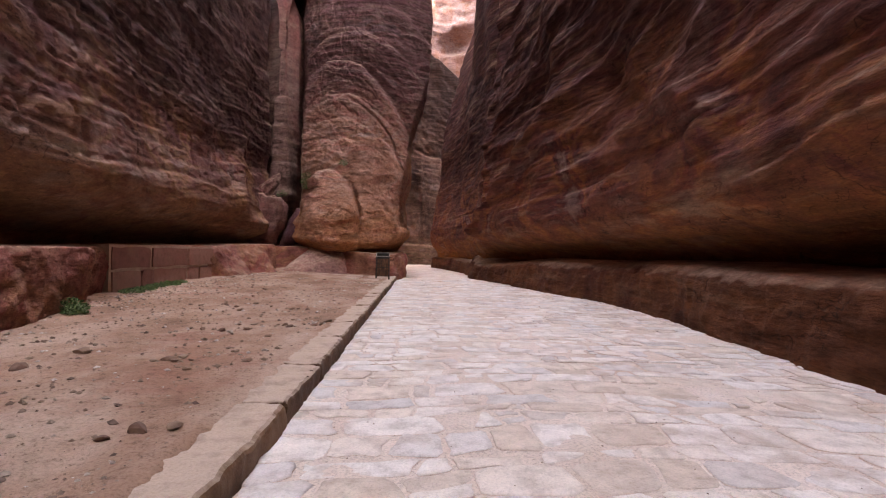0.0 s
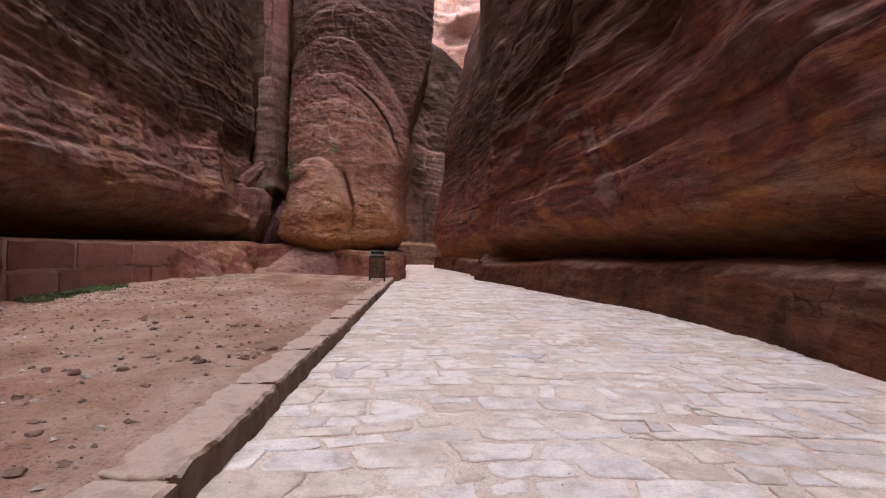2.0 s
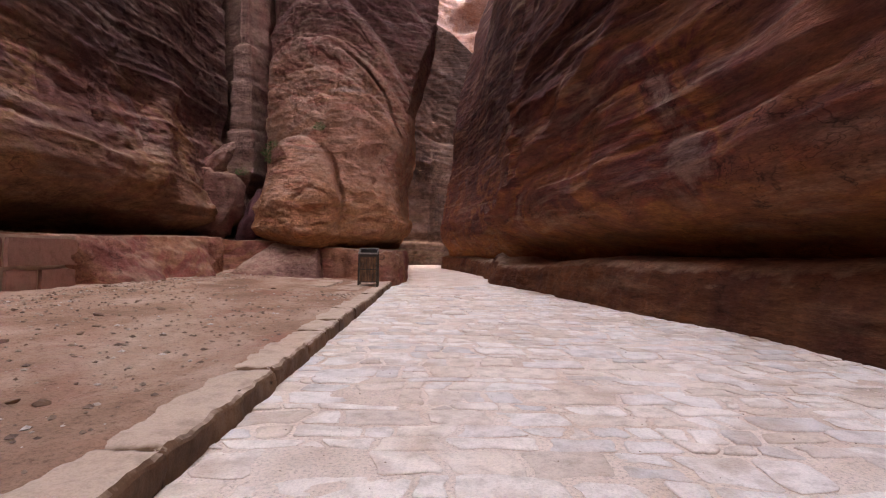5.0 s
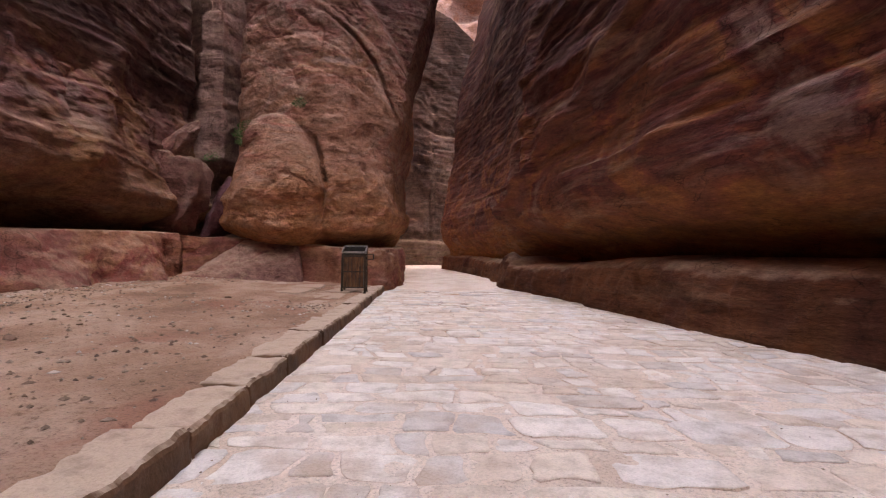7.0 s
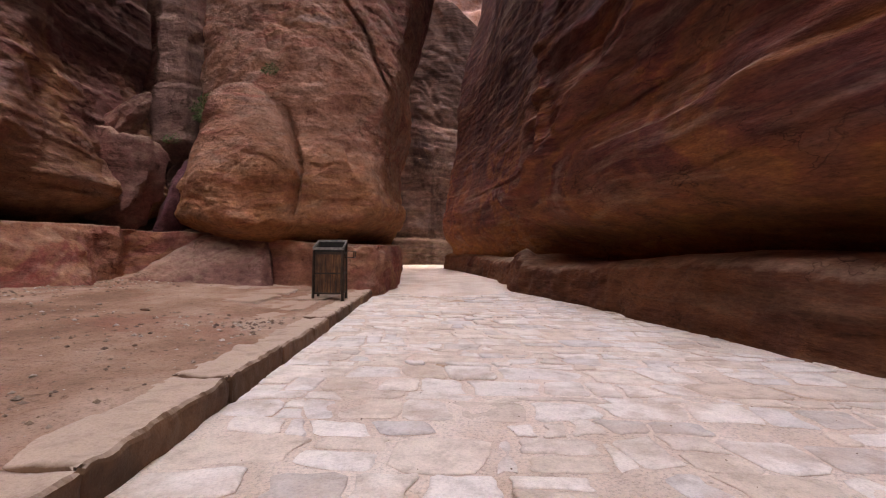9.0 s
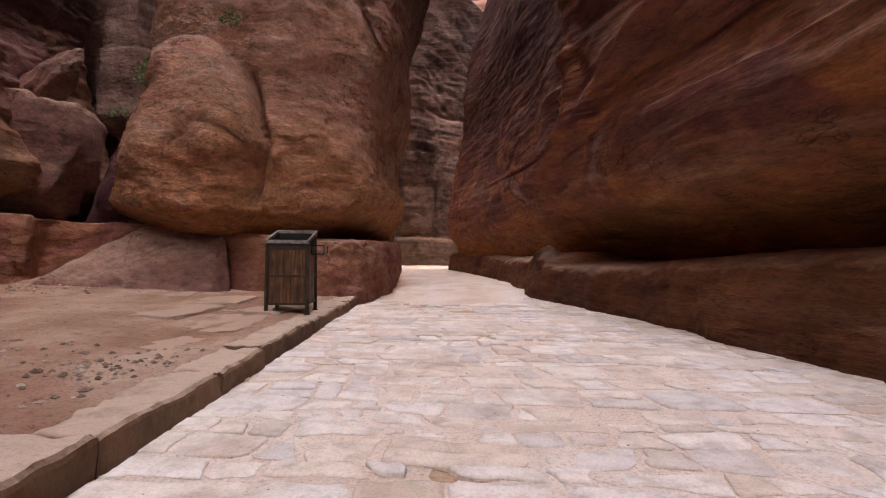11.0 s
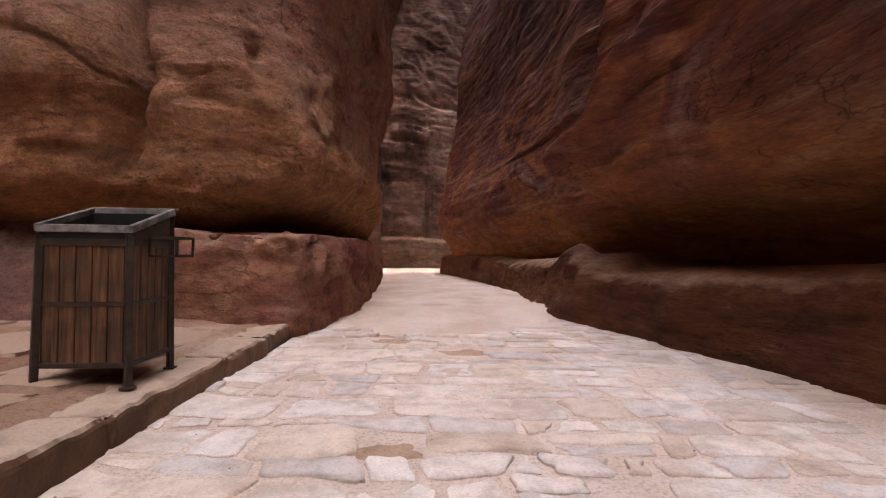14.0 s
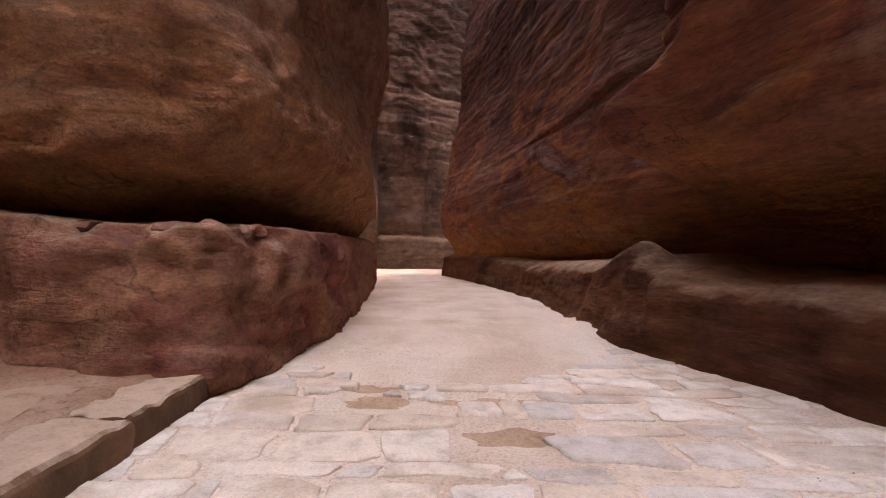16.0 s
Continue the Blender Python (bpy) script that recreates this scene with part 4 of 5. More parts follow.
def boulder(name, centre, size, turn, seed, mat, label, category="boulder", detail=4, rough=0.22, group="", planes=14):
    bm = bmesh.new()
    bmesh.ops.create_icosphere(bm, subdivisions=detail, radius=1.0)
    P = np.array([v.co[:] for v in bm.verts])
    # facets: clip the ball by a few random planes
    rng = np.random.RandomState(seed)
    for _ in range(planes):
        nrm = rng.normal(size=3)
        nrm /= np.linalg.norm(nrm)
        over = np.clip(P @ nrm - rng.uniform(0.42, 0.8), 0, None)
        P = P - over[:, None] * nrm * 0.95
    P = P * (1 + rough * fbm(P[:, 0] * 1.3 + seed, P[:, 1] * 1.3, P[:, 2] * 1.3, 4)[:, None])
    for v, p in zip(bm.verts, P):
        v.co = (p[0] * size[0], p[1] * size[1], p[2] * size[2])
    me = bpy.data.meshes.new(name)
    bm.to_mesh(me)
    bm.free()
    me.polygons.foreach_set("use_smooth", [detail > 2] * len(me.polygons))
    me.materials.append(mat)
    ob = new(name, me)
    ob.matrix_world = pose(*centre, *turn)
    return tagged(ob, label, category, group)


boulder("boulder", (-6.28, 25.5, 2.45), (0.60, 0.5, 1.05), (0, 16, 20), 3, rock_maroon, "purple wedge-shaped sandstone boulder jammed in a rift", detail=5, rough=0.4, planes=5)
boulder("boulder", (-7.5, 24.8, 2.6), (1.0, 0.9, 1.9), (6, -8, 25), 5, rock_slab, "grey-brown angular sandstone block leaning in a rift", detail=5, rough=0.45, planes=6)
boulder("boulder", (-7.5, 24.85, 4.3), (0.34, 0.45, 0.95), (0, 38, 10), 8, rock_slab, "pale finger-shaped sandstone splinter leaning on a block", detail=5, rough=0.4, planes=3)


def leaning_slab():
    """A broad sloping rock face from the terrace up to the rim of the ledge."""
    n, m = 64, 36
    p, q = np.meshgrid(np.linspace(0, 1, n), np.linspace(0, 1, m), indexing="ij")
    x = (1 - q) * (-6.40 + 3.1 * p) + q * (-5.35 + 1.75 * p)
    y = (1 - q) * (22.2 + 1.4 * p) + q * (24.42 - 0.05 * p)
    z = 0.12 + (1.42 - 0.10 * p) * q ** 0.85
    edge = sstep(0, 0.10, p) * sstep(1, 0.94, p)
    out = 0.16 * fbm(x * 0.7, y * 0.7, z, 3) + 0.07 * fbm(x * 2.2, y * 2.2, z * 2, 4, 0.6) - np.clip(0.03 - np.abs(fbm(x * 0.6 + 5, y * 0.9, 2.0, 3)), 0, 1) * 1.6
    y, z = y - out * 0.8 + 0.35 * (1 - edge) * (1 - q), z + out * 0.5 - 0.10 * (1 - edge)
    front = np.stack([x, y, z], 2)
    low = front[:, -1:].copy()
    low[..., 1] += 0.25
    foot = low.copy()
    foot[..., 2] = 0.0
    V = np.concatenate([front, low, foot], 1)
    w = V.shape[1]
    ends = [[e * w + k for k in range(w)] for e in (0, n - 1)]
    return tagged(mesh_object("boulder", V.reshape(-1, 3), grid_faces(n, w).tolist() + ends, rock_mauve), "broad sloping mauve sandstone slab leaning against the ledge", "boulder")


leaning_slab()


def rough_block(name, lx, ly, lz, seed, mat, parent=None, cuts=(4, 3, 2), wear=0.02, label="", worn=0.0):
    """A hewn block with worn, uneven faces; origin at the middle of its base."""
    bm = bmesh.new()
    nx, ny, nz = cuts
    made = {}

    def vert(i, j, k):
        if (i, j, k) not in made:
            fx, fy, fz = i / nx - 0.5, j / ny - 0.5, k / nz
            edge = sum((abs(fx) == 0.5, abs(fy) == 0.5, fz == 1.0))
            shrink = 1 - (0.012 if edge == 2 else 0.03 if edge == 3 else 0.0)
            p = Vector((fx * lx * shrink, fy * ly * shrink, fz * lz - (0.06 * lz if edge == 3 else 0.03 * lz if edge == 2 and fz == 1 else 0)))
            if worn:
                # worn round over its long edges
                r = worn * (1.0 + 0.5 * noise.noise(Vector((seed * 5.3, p.y * 3, 0))))
                ea, ez = r - (lx / 2 - abs(p.x)), r - (lz - p.z)
                if ea > 0 and ez > 0:
                    k = 1 - r / max(math.hypot(ea, ez), r)
                    p.x -= math.copysign(ea * k, p.x)
                    p.z -= ez * k
            p += Vector([wear * noise.noise(p * 4 + Vector((seed * 3.1, c * 7.7, seed))) + (0.7 if worn else 0.45) * wear * noise.noise(p * (11 if worn else 15) + Vector((seed, c * 3.7, seed * 2.1))) for c in range(3)])
            made[(i, j, k)] = bm.verts.new(p)
        return made[(i, j, k)]

    for a, b, c, fixed in ((nx, ny, nz, 2), (nx, nz, ny, 1), (ny, nz, nx, 0)):
        for side in (0, c):
            for i in range(a):
                for j in range(b):
                    q = [(i, j), (i + 1, j), (i + 1, j + 1), (i, j + 1)]
                    if fixed == 2:
                        vs = [vert(p, r, side) for p, r in q]
                    elif fixed == 1:
                        vs = [vert(p, side, r) for p, r in q]
                    else:
                        vs = [vert(side, p, r) for p, r in q]
                    bm.faces.new(vs)
    bmesh.ops.recalc_face_normals(bm, faces=bm.faces)
    for e in bm.edges:
        if len(e.link_faces) == 2 and e.calc_face_angle() > (1.3 if worn else 0.75):
            e.smooth = False
    me = bpy.data.meshes.new(name)
    bm.to_mesh(me)
    bm.free()
    me.polygons.foreach_set("use_smooth", [True] * len(me.polygons))
    me.materials.append(mat)
    ob = new(name, me)
    if parent is not None:
        ob.parent = parent
    return tagged(ob, label)


# low masonry repair in the terrace ledge
masonry = new("masonry_wall")
tagged(masonry, "low repair of squared red sandstone blocks set in the ledge", "masonry", "", "structure")
bm = bmesh.new()
bmesh.ops.create_cube(bm, size=1.0, matrix=pose(-7.185, 14.2, 0.8) @ Matrix.Diagonal((0.62, 5.5, 1.28, 1)))
part("mortar", bm, flag_mat, masonry, "crumbling sandy mortar bed")
COURSES = [(0.22, 0.66, [11.5, 12.7, 13.3, 15.2, 15.95, 16.9]), (0.885, 0.56, [11.5, 13.2, 15.2, 16.95])]
seed = 0
for z0, h, cuts_y in COURSES:
    for a, b in zip(cuts_y, cuts_y[1:]):
        seed += 1
        blk = rough_block("block", 0.5, b - a - 0.06, h - 0.045, seed, block_mat, masonry, (2, 5, 3), 0.03)
        blk.matrix_world = pose(-7.1 + 0.02 * (seed % 3), (a + b) / 2, z0)

# broken stones set on the ledge beside the bin
for i, (x, yy, r) in enumerate(((-1.95, 24.42, 0.15), (-1.66, 24.38, 0.19), (-1.36, 24.40, 0.17), (-1.16, 24.56, 0.15), (-1.04, 24.85, 0.14), (-1.55, 24.66, 0.12), (-1.28, 24.80, 0.11), (-0.98, 25.12, 0.11), (-6.02, 24.62, 0.09), (-5.78, 24.58, 0.07), (-5.55, 24.55, 0.08), (-5.32, 24.52, 0.05))):
    boulder("ledge_stone", (x - 0.03, yy + 0.09, drop("ledge_left", x - 0.03, yy + 0.09) - 0.05), (r, r * 0.8, r * 0.75), (0, 0, 15 * i), 300 + i, block_mat,
            "broken red sandstone block on the ledge rim", "stone block", 2, 0.12, "stones on the ledge rim")

kerb = tagged(new("kerb"), "worn sandstone kerb between terrace and paved road", "kerb", "", "structure")
y, i = -3.2, 0
rng = random.Random(4)
while y < 24.05:
    ln = min(rng.uniform(0.85, 1.8), 24.25 - y)
    h = 0.30 + rng.uniform(-0.012, 0.014)
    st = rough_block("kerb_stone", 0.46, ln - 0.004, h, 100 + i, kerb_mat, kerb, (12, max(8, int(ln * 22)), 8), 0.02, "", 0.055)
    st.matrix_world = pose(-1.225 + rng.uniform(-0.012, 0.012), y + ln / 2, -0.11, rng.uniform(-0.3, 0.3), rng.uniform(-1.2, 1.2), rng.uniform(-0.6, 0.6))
    y += ln
    i += 1


# large flat flagstones sunk in the terrace about the bin
terrace_ob = bpy.data.objects["terrace"]
for i, (x, yy, lx, ly, turn) in enumerate(((-1.98, 23.25, 0.85, 1.3, 2), (-1.95, 21.9, 0.90, 1.2, -3), (-2.0, 20.5, 0.86, 1.45, 2), (-2.95, 22.6, 0.95, 1.25, 5), (-2.95, 21.2, 0.9, 1.3, -4), (-1.92, 19.0, 0.8, 1.3, -2), (-3.9, 22.9, 0.8, 1.1, 8))):
    flag = rough_block("flagstone", lx, ly, 0.16, 400 + i, flag_mat, terrace_ob, (8, 10, 2), 0.02, "", 0.03)
    flag.matrix_world = pose(x, yy, drop("terrace", x, yy, 3) - 0.149, 0, 0, turn)


# brown sand lying in the hollows of the road, their shade put into its colour
shaded_sand = sand_material("shaded_sand", (0.354, 0.225, 0.153), (0.515, 0.346, 0.241), (0.676, 0.483, 0.354), (0.451, 0.274, 0.177))
road_tree = tree_of("road")
for k, (hx, hy, rx, ry, _) in enumerate(HOLLOWS):
    V, F = [(hx, hy)], []
    for q, f in enumerate((0.35, 0.7, 1.0)):
        for a in range(24):
            c, d = math.cos(a * math.pi / 12), math.sin(a * math.pi / 12)
            w = f * (1 + 0.7 * noise.noise(Vector((c * 1.6 + k * 3.7, d * 1.6, 0.5))))
            V.append((hx + rx * w * c, hy + ry * w * d))
            b = (a + 1) % 24
            F.append((0, 1 + a, 1 + b) if q == 0 else (1 + (q - 1) * 24 + a, 1 + q * 24 + a, 1 + q * 24 + b, 1 + (q - 1) * 24 + b))
    V = [(x, yy, road_tree.ray_cast(Vector((x, yy, 2)), Vector((0, 0, -1)))[0].z + (0.005 if q < 49 else 0.001)) for q, (x, yy) in enumerate(V)]
    tagged(mesh_object("sand_patch", V, F, shaded_sand), "brown sand in a worn hollow of the road, darkened as shade", "sand", "", "structure")


# ---- litter bin ----
def bar(bm, a, b, w, d):
    """A square bar from a to b."""
    a, b = Vector(a), Vector(b)
    q = (b - a).to_track_quat("Z", "Y").to_matrix().to_4x4()
    r = bmesh.ops.create_cube(bm, size=1.0, matrix=Matrix.Translation((a + b) / 2) @ q @ Matrix.Diagonal((w, d, (b - a).length, 1)))
    return r


def bevelled(bm, width=0.004):
    bmesh.ops.bevel(bm, geom=list(bm.edges), offset=width, segments=1, affect="EDGES")
    return bm


def litter_bin():
    bin_ = new("litter_bin")
    tagged(bin_, "dark weathered wooden plank litter bin with an iron frame", "litter bin")
    W, D, HF, HB = 0.262, 0.268, 1.0, 1.17
    for sx in (-1, 1):
        for sy in (-1, 1):
            bm = bmesh.new()
            bar(bm, (sx * (W + 0.012), sy * (D + 0.012), 0), (sx * W, sy * D, HF if sy < 0 else HB), 0.042, 0.042)
            leg = part("leg", bevelled(bm), iron, bin_)
            bm = bmesh.new()
            bar(bm, (sx * (W + 0.012), sy * (D + 0.012), 0.0), (sx * (W + 0.012), sy * (D + 0.012), 0.012), 0.07, 0.07)
            part("foot_plate", bm, iron, leg)
    prng = random.Random(9)
    for sy in (-1, 1):
        n = 5
        for k in range(n):
            x = -W + 0.025 + (k + 0.5) * (2 * W - 0.05) / n
            w = (2 * W - 0.05) / n - 0.006
            bm = bmesh.new()
            bar(bm, (x, sy * (D - 0.005), 0.135), (x, sy * (D - 0.005), 0.935 + prng.uniform(-0.006, 0.004)), w, 0.02)
            part("plank", bevelled(bm, 0.003), wood, bin_)
    for sx in (-1, 1):
        n = 5
        for k in range(n):
            yy = -D + 0.025 + (k + 0.5) * (2 * D - 0.05) / n
            w = (2 * D - 0.05) / n - 0.006
            bm = bmesh.new()
            bar(bm, (sx * (W - 0.005), yy, 0.135), (sx * (W - 0.005), yy, 0.935), 0.02, w)
            part("plank", bevelled(bm, 0.003), wood, bin_)
    for z, h in ((0.15, 0.035), (0.545, 0.03), (0.945, 0.05)):
        for sy in (-1, 1):
            bm = bmesh.new()
            bar(bm, (-W, sy * (D + 0.008), z), (W, sy * (D + 0.008), z), 0.014, h)
            part("strap", bevelled(bm, 0.003), iron, bin_)
        for sx in (-1, 1):
            bm = bmesh.new()
            bar(bm, (sx * (W + 0.008), -D, z), (sx * (W + 0.008), D, z), 0.014, h)
            part("strap", bevelled(bm, 0.003), iron, bin_)
    # sloping mouth
    zf, zb, o = 1.035, 1.195, 0.014
    rim = [((-W - o, -D - o, zf), (W + o, -D - o, zf)), ((-W - o, D + o, zb), (W + o, D + o, zb)),
           ((-W - o, -D - o, zf), (-W - o, D + o, zb)), ((W + o, -D - o, zf), (W + o, D + o, zb))]
    for a, b in rim:
        bm = bmesh.new()
        bar(bm, a, b, 0.03, 0.05)
        r = part("rim", bevelled(bm), iron_pale, bin_, "worn pale iron rim")
    for k in range(6):
        bm = bmesh.new()
        bmesh.ops.create_uvsphere(bm, u_segments=10, v_segments=6, radius=0.016, matrix=pose(-W + 0.06 + k * 0.1, D + o, zb + 0.02) @ Matrix.Diagonal((1, 1, 0.6, 1)))
        part("bolt", bm, iron_pale, r, "", True)
    # cheeks below the rim
    for sx in (-1, 1):
        bm = bmesh.new()
        x = sx * (W - 0.0)
        q = [bm.verts.new((x + e, yy, z)) for e in (-0.006, 0.006) for yy, z in ((-D, 0.95), (D, 0.95), (D, zb - 0.02), (-D, zf - 0.02))]
        for f in ((0, 1, 2, 3), (7, 6, 5, 4), (0, 4, 5, 1), (1, 5, 6, 2), (2, 6, 7, 3), (3, 7, 4, 0)):
            bm.faces.new([q[g] for g in f])
        part("cheek", bm, iron, bin_, "dark sheet iron cheek")
    for yy, z1 in ((-D, zf), (D, zb)):
        bm = bmesh.new()
        bar(bm, (-W, yy, (0.95 + z1 - 0.02) / 2), (W, yy, (0.95 + z1 - 0.02) / 2), 0.012, z1 - 0.97)
        part("cheek", bm, dark_liner, bin_, "black sheet iron cheek")
    # liner
    bm = bmesh.new()
    for s, z0, z1 in ((0.0, 0.16, 0.92),):
        lw, ld = W - 0.035, D - 0.035
        ring = [[bm.verts.new((sx * lw * k, sy * ld * k, z)) for sx, sy in ((-1, -1), (1, -1), (1, 1), (-1, 1))] for z, k in ((0.16, 0.94), (0.95, 1.0))]
        for k in range(4):
            bm.faces.new([ring[0][k], ring[0][(k + 1) % 4], ring[1][(k + 1) % 4], ring[1][k]])
        bm.faces.new(ring[0][::-1])
    bmesh.ops.solidify(bm, geom=list(bm.faces), thickness=0.006)
    part("liner", bm, dark_liner, bin_, "black inner liner")
    # open iron bracket on one side
    bm = bmesh.new()
    x0, x1, y0, y1, z0, z1 = W + 0.02, W + 0.19, -0.06, 0.20, 0.86, 0.99
    for a, b in (((x0, y0, z1), (x1, y0, z1)), ((x0, y1, z1), (x1, y1, z1)), ((x1, y0, z1), (x1, y1, z1)), ((x0, y0, z0), (x1, y0, z0)),
                 ((x1, y0, z0), (x1, y0, z1)), ((x1, y1, z0), (x1, y1, z1)), ((x0, y1, z0), (x1, y1, z0)), ((x1, y0, z0), (x1, y1, z0)), ((x0, y0, z0), (x0, y0, z1))):
        bar(bm, a, b, 0.016, 0.016)
    part("bracket", bm, iron, bin_, "empty iron side bracket")
    return bin_


BIN_AT = (-1.505, 21.65)
bin_ob = litter_bin()
bin_ob.matrix_world = pose(*BIN_AT, 0.19, 0, 0, 3) @ Matrix.Diagonal((1, 1, 0.95, 1))

# ---- loose stones on the terrace ----
rng = random.Random(21)
spots = [(-1.72, 3.2, 0.085), (-1.52, 3.25, 0.07), (-1.85, 3.05, 0.06), (-3.42, 5.3, 0.10), (-3.6, 4.7, 0.13), (-1.62, 7.95, 0.06), (-1.51, 8.0, 0.055), (-1.73, 8.65, 0.06), (-3.8, 10.1, 0.09), (-2.15, 9.9, 0.07)]
for cx, cy, n, spread in ((-2.3, 5.2, 12, 0.35), (-2.7, 6.9, 9, 0.35), (-1.75, 7.8, 8, 0.22), (-1.75, 8.3, 7, 0.3), (-3.7, 10.1, 7, 0.5), (-2.2, 10.0, 5, 0.2), (-3.2, 12.5, 6, 0.8), (-3.6, 15.0, 5, 0.8), (-5.5, 18, 8, 1.2), (-6.4, 14.5, 10, 0.9)):
    for _ in range(n):
        spots.append((cx + rng.gauss(0, spread), cy + rng.gauss(0, spread * 1.1), rng.uniform(0.025, 0.085)))
for i, (x, y, r) in enumerate(spots):
    if not (-6.3 < x < -1.45):
        continue
    flat = rng.uniform(0.35, 0.6)
    boulder("loose_stone", (x, y, drop("terrace", x, y, 3) + r * flat * 0.45), (r, r * rng.uniform(0.55, 0.9), r * flat), (0, 0, rng.uniform(0, 360)), 200 + i, pebble_mat,
            "small brown angular stone lying on the sandy terrace", "stone", 2, 0.3, "loose stones on the terrace")


def scatter(name, count, place, size, mat, label, seed):
    """Tiny angular stones, joined."""
    r = np.random.RandomState(seed)
    octa = np.array([(1, 0, 0), (-1, 0, 0), (0, 1, 0), (0, -1, 0), (0, 0, 1), (0, 0, -1)], float)
    tri = np.array([(0, 2, 4), (2, 1, 4), (1, 3, 4), (3, 0, 4), (2, 0, 5), (1, 2, 5), (3, 1, 5), (0, 3, 5)])
    V, F = [], []
    for k in range(count):
        x, y = place(r)
        s = size(r)
        p = octa * (s * r.uniform(0.6, 1.2), s * r.uniform(0.6, 1.2), s * 0.5) * r.uniform(0.7, 1.25, (6, 1))
        a = r.uniform(0, 6.3)
        c, d = math.cos(a), math.sin(a)
        z = float(terrace_z(np.float64(x), np.float64(y))) if x < -1.4 else float(road_z(np.float64(x), np.float64(y))) + 0.015
        V.append(np.stack([p[:, 0] * c - p[:, 1] * d + x, p[:, 0] * d + p[:, 1] * c + y, p[:, 2] + z + s * 0.2], 1))
        F.append(tri + 6 * k)
    ob = mesh_object(name, np.vstack(V), np.vstack(F).tolist(), mat, smooth=False)
    return tagged(ob, label, "gravel", "", "stuff")


def gravel_place(r):
    if r.rand() < 0.3:
        y = r.uniform(9, 23)
        return -6.4 + abs(r.normal(0, 0.8)), y
    if r.rand() < 0.035:
        return -1.8 + r.normal(0, 0.26), 18.2 + r.normal(0, 0.4)
    return r.uniform(-6.2, -1.45), 1.0 + 18 * r.rand() ** 1.3


scatter("gravel", 9000, gravel_place, lambda r: 0.007 + 0.035 * r.rand() ** 4, gravel_mat, "fine gravel strewn over the sandy terrace", 5)
scatter("grit", 500, lambda r: (r.uniform(-0.95, 3.5), r.uniform(2, 27)), lambda r: 0.004 + 0.007 * r.rand() ** 2, gravel_mat, "loose grit on the paved road", 6)


# ---- plants ----
def weed(name, at, radius, height, count, seed, label, lean=(0, 0, 0), category="plant"):
    """A low clump of many small leaves on thin stalks."""
    r = np.random.RandomState(seed)
    V, F = [], []
    for k in range(count):
        a, d = r.uniform(0, 6.28), radius * math.sqrt(r.rand())
        h = height * (0.25 + 0.75 * r.rand()) * (1 - 0.5 * (d / radius) ** 2) * (0.7 + 0.6 * (gnoise(math.cos(a) * d * 9, math.sin(a) * d * 9, seed) + 0.3))
        c = np.array((math.cos(a) * d, math.sin(a) * d, h))
        dirn = r.normal(size=3) * (1, 1, 0.5)
        dirn /= np.linalg.norm(dirn)
        up = np.cross(dirn, r.normal(size=3))
        up /= np.linalg.norm(up)
        ln, w = r.uniform(0.02, 0.045), r.uniform(0.008, 0.018)
        q = [c - dirn * ln, c + up * w, c + dirn * ln, c - up * w]
        F.append([len(V) + j for j in range(4)])
        V += q
        if k % 6 == 0:
            b = np.array((c[0] * 0.6, c[1] * 0.6, -0.02))
            F.append([len(V), len(V) + 1, len(V) + 2])
            V += [b - (0.003, 0, 0), b + (0.003, 0, 0), c]
    ob = new(name)
    tagged(mesh_object("foliage", np.array(V), F, leaf, ob, smooth=False), "", "", "", "stuff")
    ob.matrix_world = pose(*at, *lean)
    return tagged(ob, label, category, "weeds in the canyon")


GREEN = "low green weed clump growing at the foot of the ledge"
for i, (x, y, r, h) in enumerate(((-5.72, 8.55, 0.26, 0.26), (-5.5, 8.3, 0.18, 0.16), (-6.45, 11.6, 0.26, 0.13), (-6.5, 12.2, 0.28, 0.14), (-6.52, 12.8, 0.25, 0.12), (-6.55, 13.5, 0.28, 0.14), (-6.6, 14.2, 0.2, 0.10))):
    weed("weed_clump", (x, y, drop("terrace", x, y, 3)), r, h, 420, 30 + i, GREEN)


def on_face(name, x, z, y0=20.0):
    hit = TREES[name].ray_cast(Vector((x, y0, z)), Vector((0, 1, 0)))
    return hit[0]


for i, (nm, x, z, r) in enumerate((("rock_tower", -5.62, 5.25, 0.34), ("rock_tower", -5.72, 4.9, 0.32), ("rock_tower", -5.55, 4.55, 0.22), ("rock_tower", -3.75, 5.75, 0.24), ("cliff_back", -7.3, 4.4, 0.3))):
    p = on_face(nm, x, z)
    if p is not None:
        weed("rock_plant", (p.x, p.y - 0.02, p.z - 0.1), r, 0.32, 260, 60 + i, "small green plant rooted in a sandstone crack", (25, 0, 0))


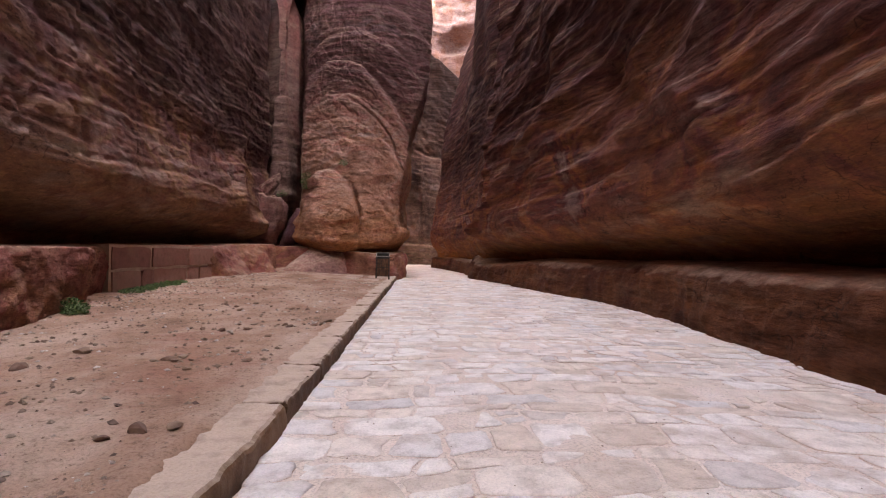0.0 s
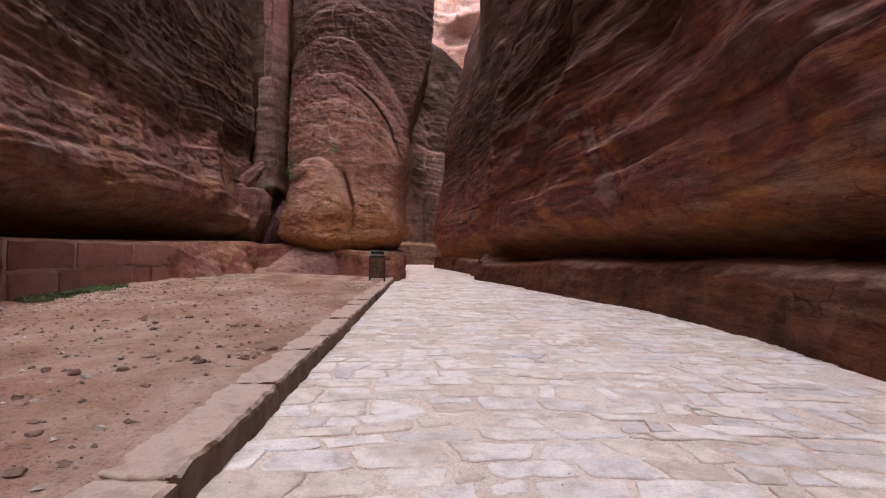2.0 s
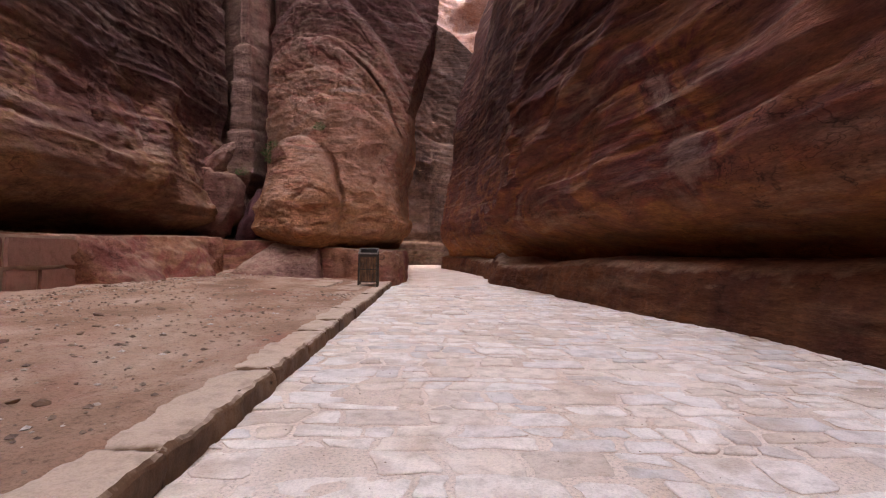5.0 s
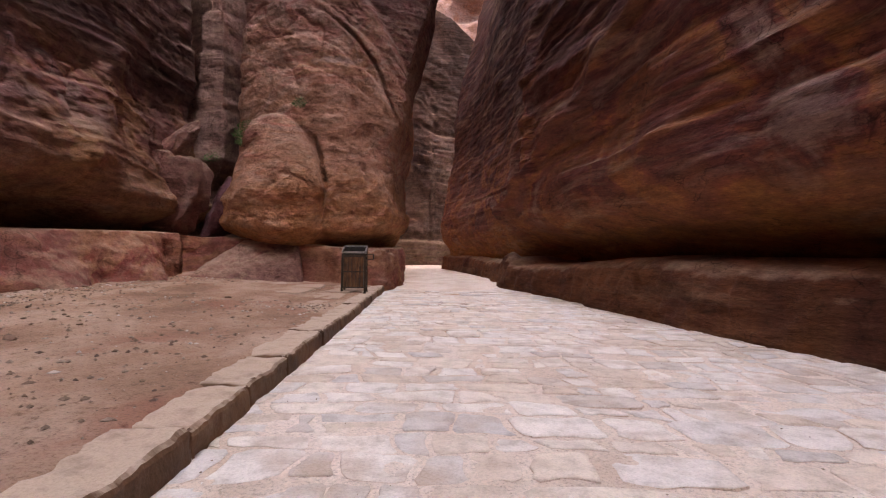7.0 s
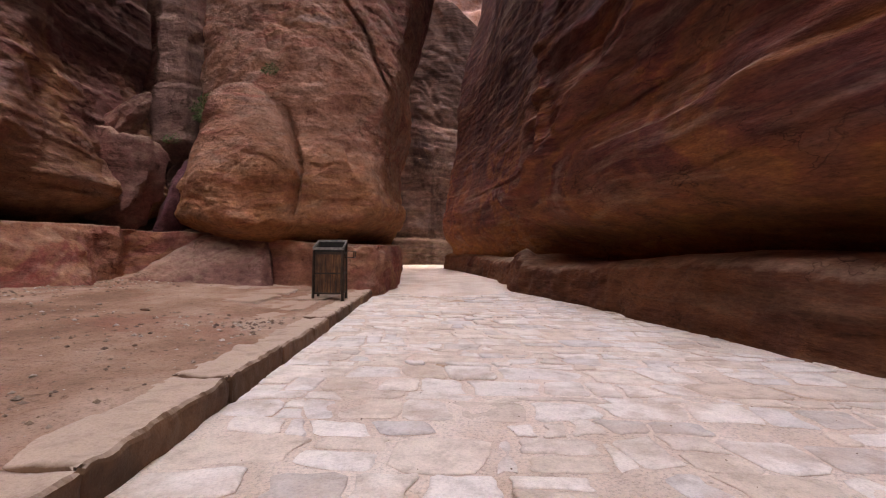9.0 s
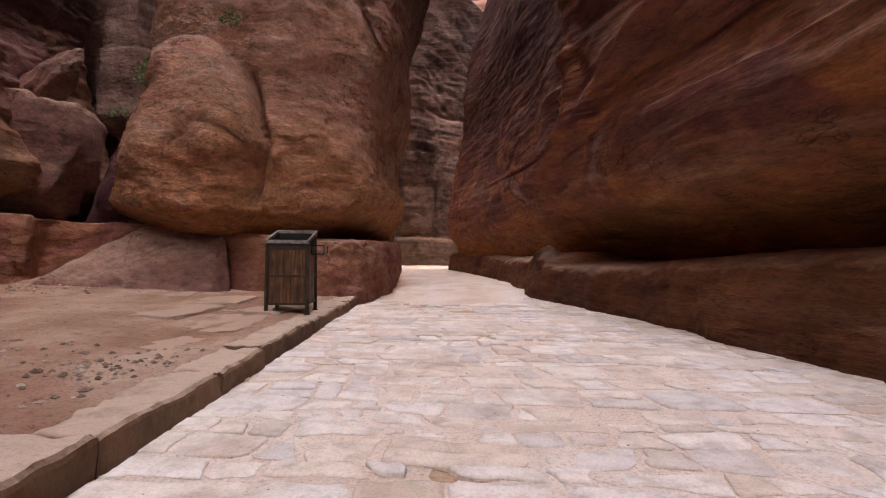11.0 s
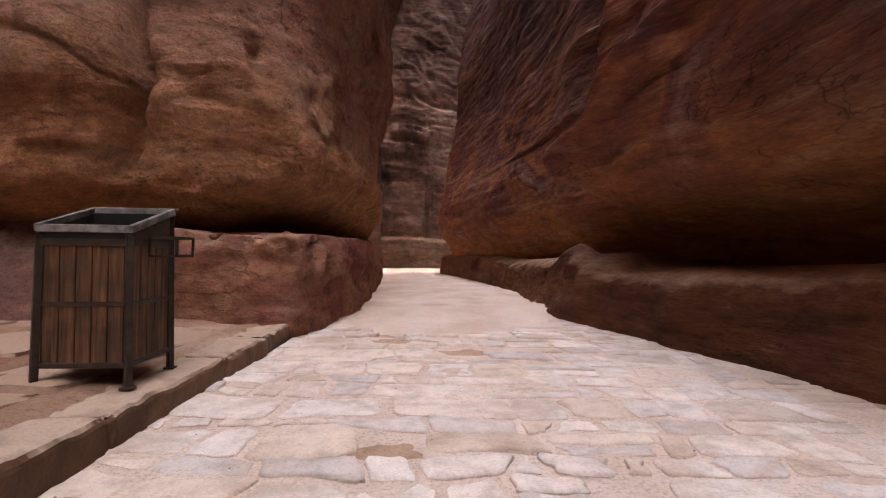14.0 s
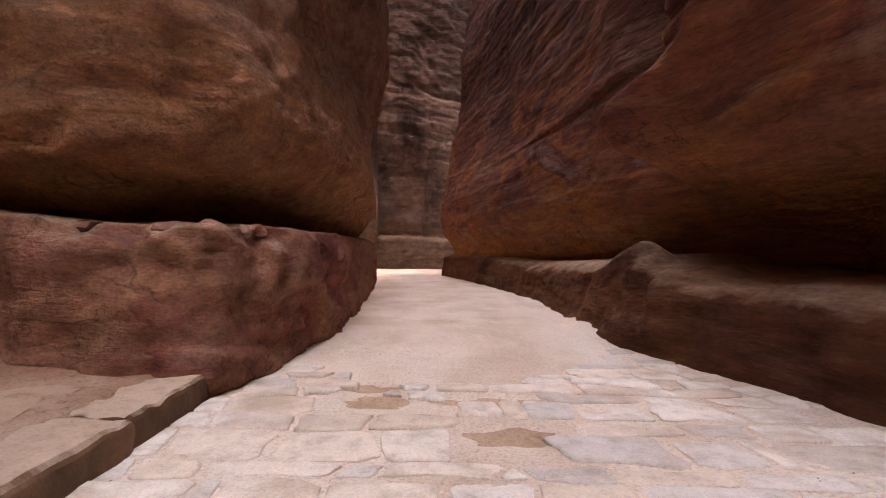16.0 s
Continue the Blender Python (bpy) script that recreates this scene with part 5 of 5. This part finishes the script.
# ---- paving ----
def worn_outline(poly, r, joint):
    """Corners cut twice and edges worn back from the joint; coordinates about the middle."""
    cx, cy = sum(p[0] for p in poly) / len(poly), sum(p[1] for p in poly) / len(poly)
    pts = [(x - cx, y - cy) for x, y in poly]
    merged = []
    for p in pts:
        if not merged or math.dist(p, merged[-1]) > 0.035:
            merged.append(p)
    pts = merged
    # break each side in two with a little wander, then cut the corners twice
    sides = []
    for a, b in zip(pts, pts[1:] + pts[:1]):
        f, w = r.uniform(0.3, 0.7), r.uniform(-0.09, 0.09)
        sides += [a, (a[0] + f * (b[0] - a[0]) - w * (b[1] - a[1]), a[1] + f * (b[1] - a[1]) + w * (b[0] - a[0]))]
    pts = sides
    for cut in (r.uniform(0.16, 0.30),):
        new_pts = []
        for a, b in zip(pts, pts[1:] + pts[:1]):
            new_pts += [(a[0] + cut * (b[0] - a[0]), a[1] + cut * (b[1] - a[1])), (b[0] - cut * (b[0] - a[0]), b[1] - cut * (b[1] - a[1]))]
        pts = new_pts
    out = []
    for x, y in pts:
        d = math.hypot(x, y)
        k = max(0.3, 1 - (joint * r.uniform(0.5, 1.5)) / max(d, 0.02))
        out.append((x * k, y * k))
    return cx, cy, out


def stone_mesh(ring, r, tall):
    n = len(ring)
    V, F = [], []
    ta, tb = r.uniform(-0.02, 0.02), r.uniform(-0.02, 0.02)
    for f, z in ((1.0, -0.025), (0.985, tall * 0.2), (0.95, tall * 0.85), (0.8, tall)):
        V += [(x * f, y * f, z + (ta * x + tb * y + r.uniform(-0.0012, 0.0012) if z > 0 else 0)) for x, y in ring]
    V.append((0, 0, tall + r.uniform(-0.003, 0.002)))
    for q in range(3):
        for k in range(n):
            a, b = q * n + k, q * n + (k + 1) % n
            F.append((a, b, b + n, a + n))
    F += [(3 * n + k, 3 * n + (k + 1) % n, 4 * n) for k in range(n)]
    return V, F, n


ledge_line, _ = spline(RIGHT_LEDGE, 0.1)
rng = random.Random(77)


def course(y, row, x):
    """The wavering line between two courses."""
    return y + 0.12 * math.sin(x * 0.8 + y * 0.13) + 0.20 * noise.noise((x * 0.33, y * 0.22, 0.0)) + 0.14 * noise.noise((x * 1.5, row * 5.3, 9.0)) + 0.05 * noise.noise((x * 4.0, row * 3.1, 2.0))


stones = []
y, row = -2.2, 0
while y < 29.0:
    h = rng.choice((0.20, 0.24, 0.28, 0.32, 0.36, 0.42, 0.48))
    xr = float(np.interp(y, ledge_line[:, 1], ledge_line[:, 0])) + 0.15
    x, lean0 = -1.0 + rng.uniform(-0.15, 0.0), 0.0
    while x < xr:
        w = min(0.85, max(0.17, rng.gauss(0.37 + 0.35 * (h - 0.27), 0.17)))
        lean1 = rng.uniform(-0.11, 0.11)
        quad = [(x, course(y, row, x)), (x + w, course(y, row, x + w)), (x + w + lean1, course(y + h, row + 1, x + w + lean1)), (x + lean0, course(y + h, row + 1, x + lean0))]
        cx, cy = x + w / 2, sum(q[1] for q in quad) / 4
        end = 24.6 + 0.6 * abs(cx - 0.6) ** 1.4 + 0.6 * noise.noise((cx * 1.1, 3, 0))
        sanded = noise.noise((cx * 0.9, cy * 0.7, 4.0))
        gone = any(abs((cx - hx) / (rx + 0.06)) ** 3 + abs((cy - hy) / (ry + 0.06)) ** 3 < 1 for hx, hy, rx, ry, _ in HOLLOWS)
        if cy < min(end, 28.3) and not gone and rng.random() > 0.02 + 0.10 * max(0, sanded):
            joint = 0.010 + 0.016 * rng.random() + 0.045 * max(0.0, sanded)
            if rng.random() < 0.12 and h > 0.3:
                m0, m1 = [tuple((a + b) / 2 for a, b in zip(quad[k], quad[q])) for k, q in ((0, 3), (1, 2))]
                stones.append(worn_outline([quad[0], quad[1], m1, m0], rng, joint))
                stones.append(worn_outline([m0, m1, quad[2], quad[3]], rng, joint))
            else:
                stones.append(worn_outline(quad, rng, joint))
        x, lean0 = x + w, lean1
    y += h
    row += 1
stones.sort(key=lambda q: abs(q[0] - 0.55) + (100 if q[1] < 2.0 or q[1] > 26.5 else 0))
road_ob = bpy.data.objects["road"]
VV, FF, RIM, base = [], [], [], 0
for i, (x, y, ring) in enumerate(stones):
    beside = any(abs(x - hx) < rx + 0.4 and abs(y - hy) < ry + 0.35 for hx, hy, rx, ry, _ in HOLLOWS)
    V, F, n = stone_mesh(ring, rng, rng.choice((0.004, 0.006, 0.008, 0.011, 0.014)) + (0.016 if beside else 0.0))
    z = float(road_z(np.float64(x), np.float64(y))) + 0.003
    if i < 300:
        me = bpy.data.meshes.new("paving_stone")
        me.from_pydata(V, [], F)
        me.materials.append(pave_one)
        me.materials.append(joint_dirt)
        me.polygons.foreach_set("use_smooth", [True] * len(F))
        me.polygons.foreach_set("material_index", [1 if q < n else 0 for q in range(len(F))])
        ob = new("paving_stone", me)
        ob.parent = road_ob
        ob.location = (x, y, z)
    else:
        VV += [(a + x, b + y, c + z) for a, b, c in V]
        FF += [tuple(q + base for q in f) for f in F]
        RIM += [1 if q < n else 0 for q in range(len(F))]
        base += len(V)
rest = mesh_object("paving_stones", VV, FF, pave_many, road_ob)
rest.data.materials.append(joint_dirt)
rest.data.polygons.foreach_set("material_index", RIM)
tagged(rest, "worn pale grey paving stones set in sand", "", "", "stuff")
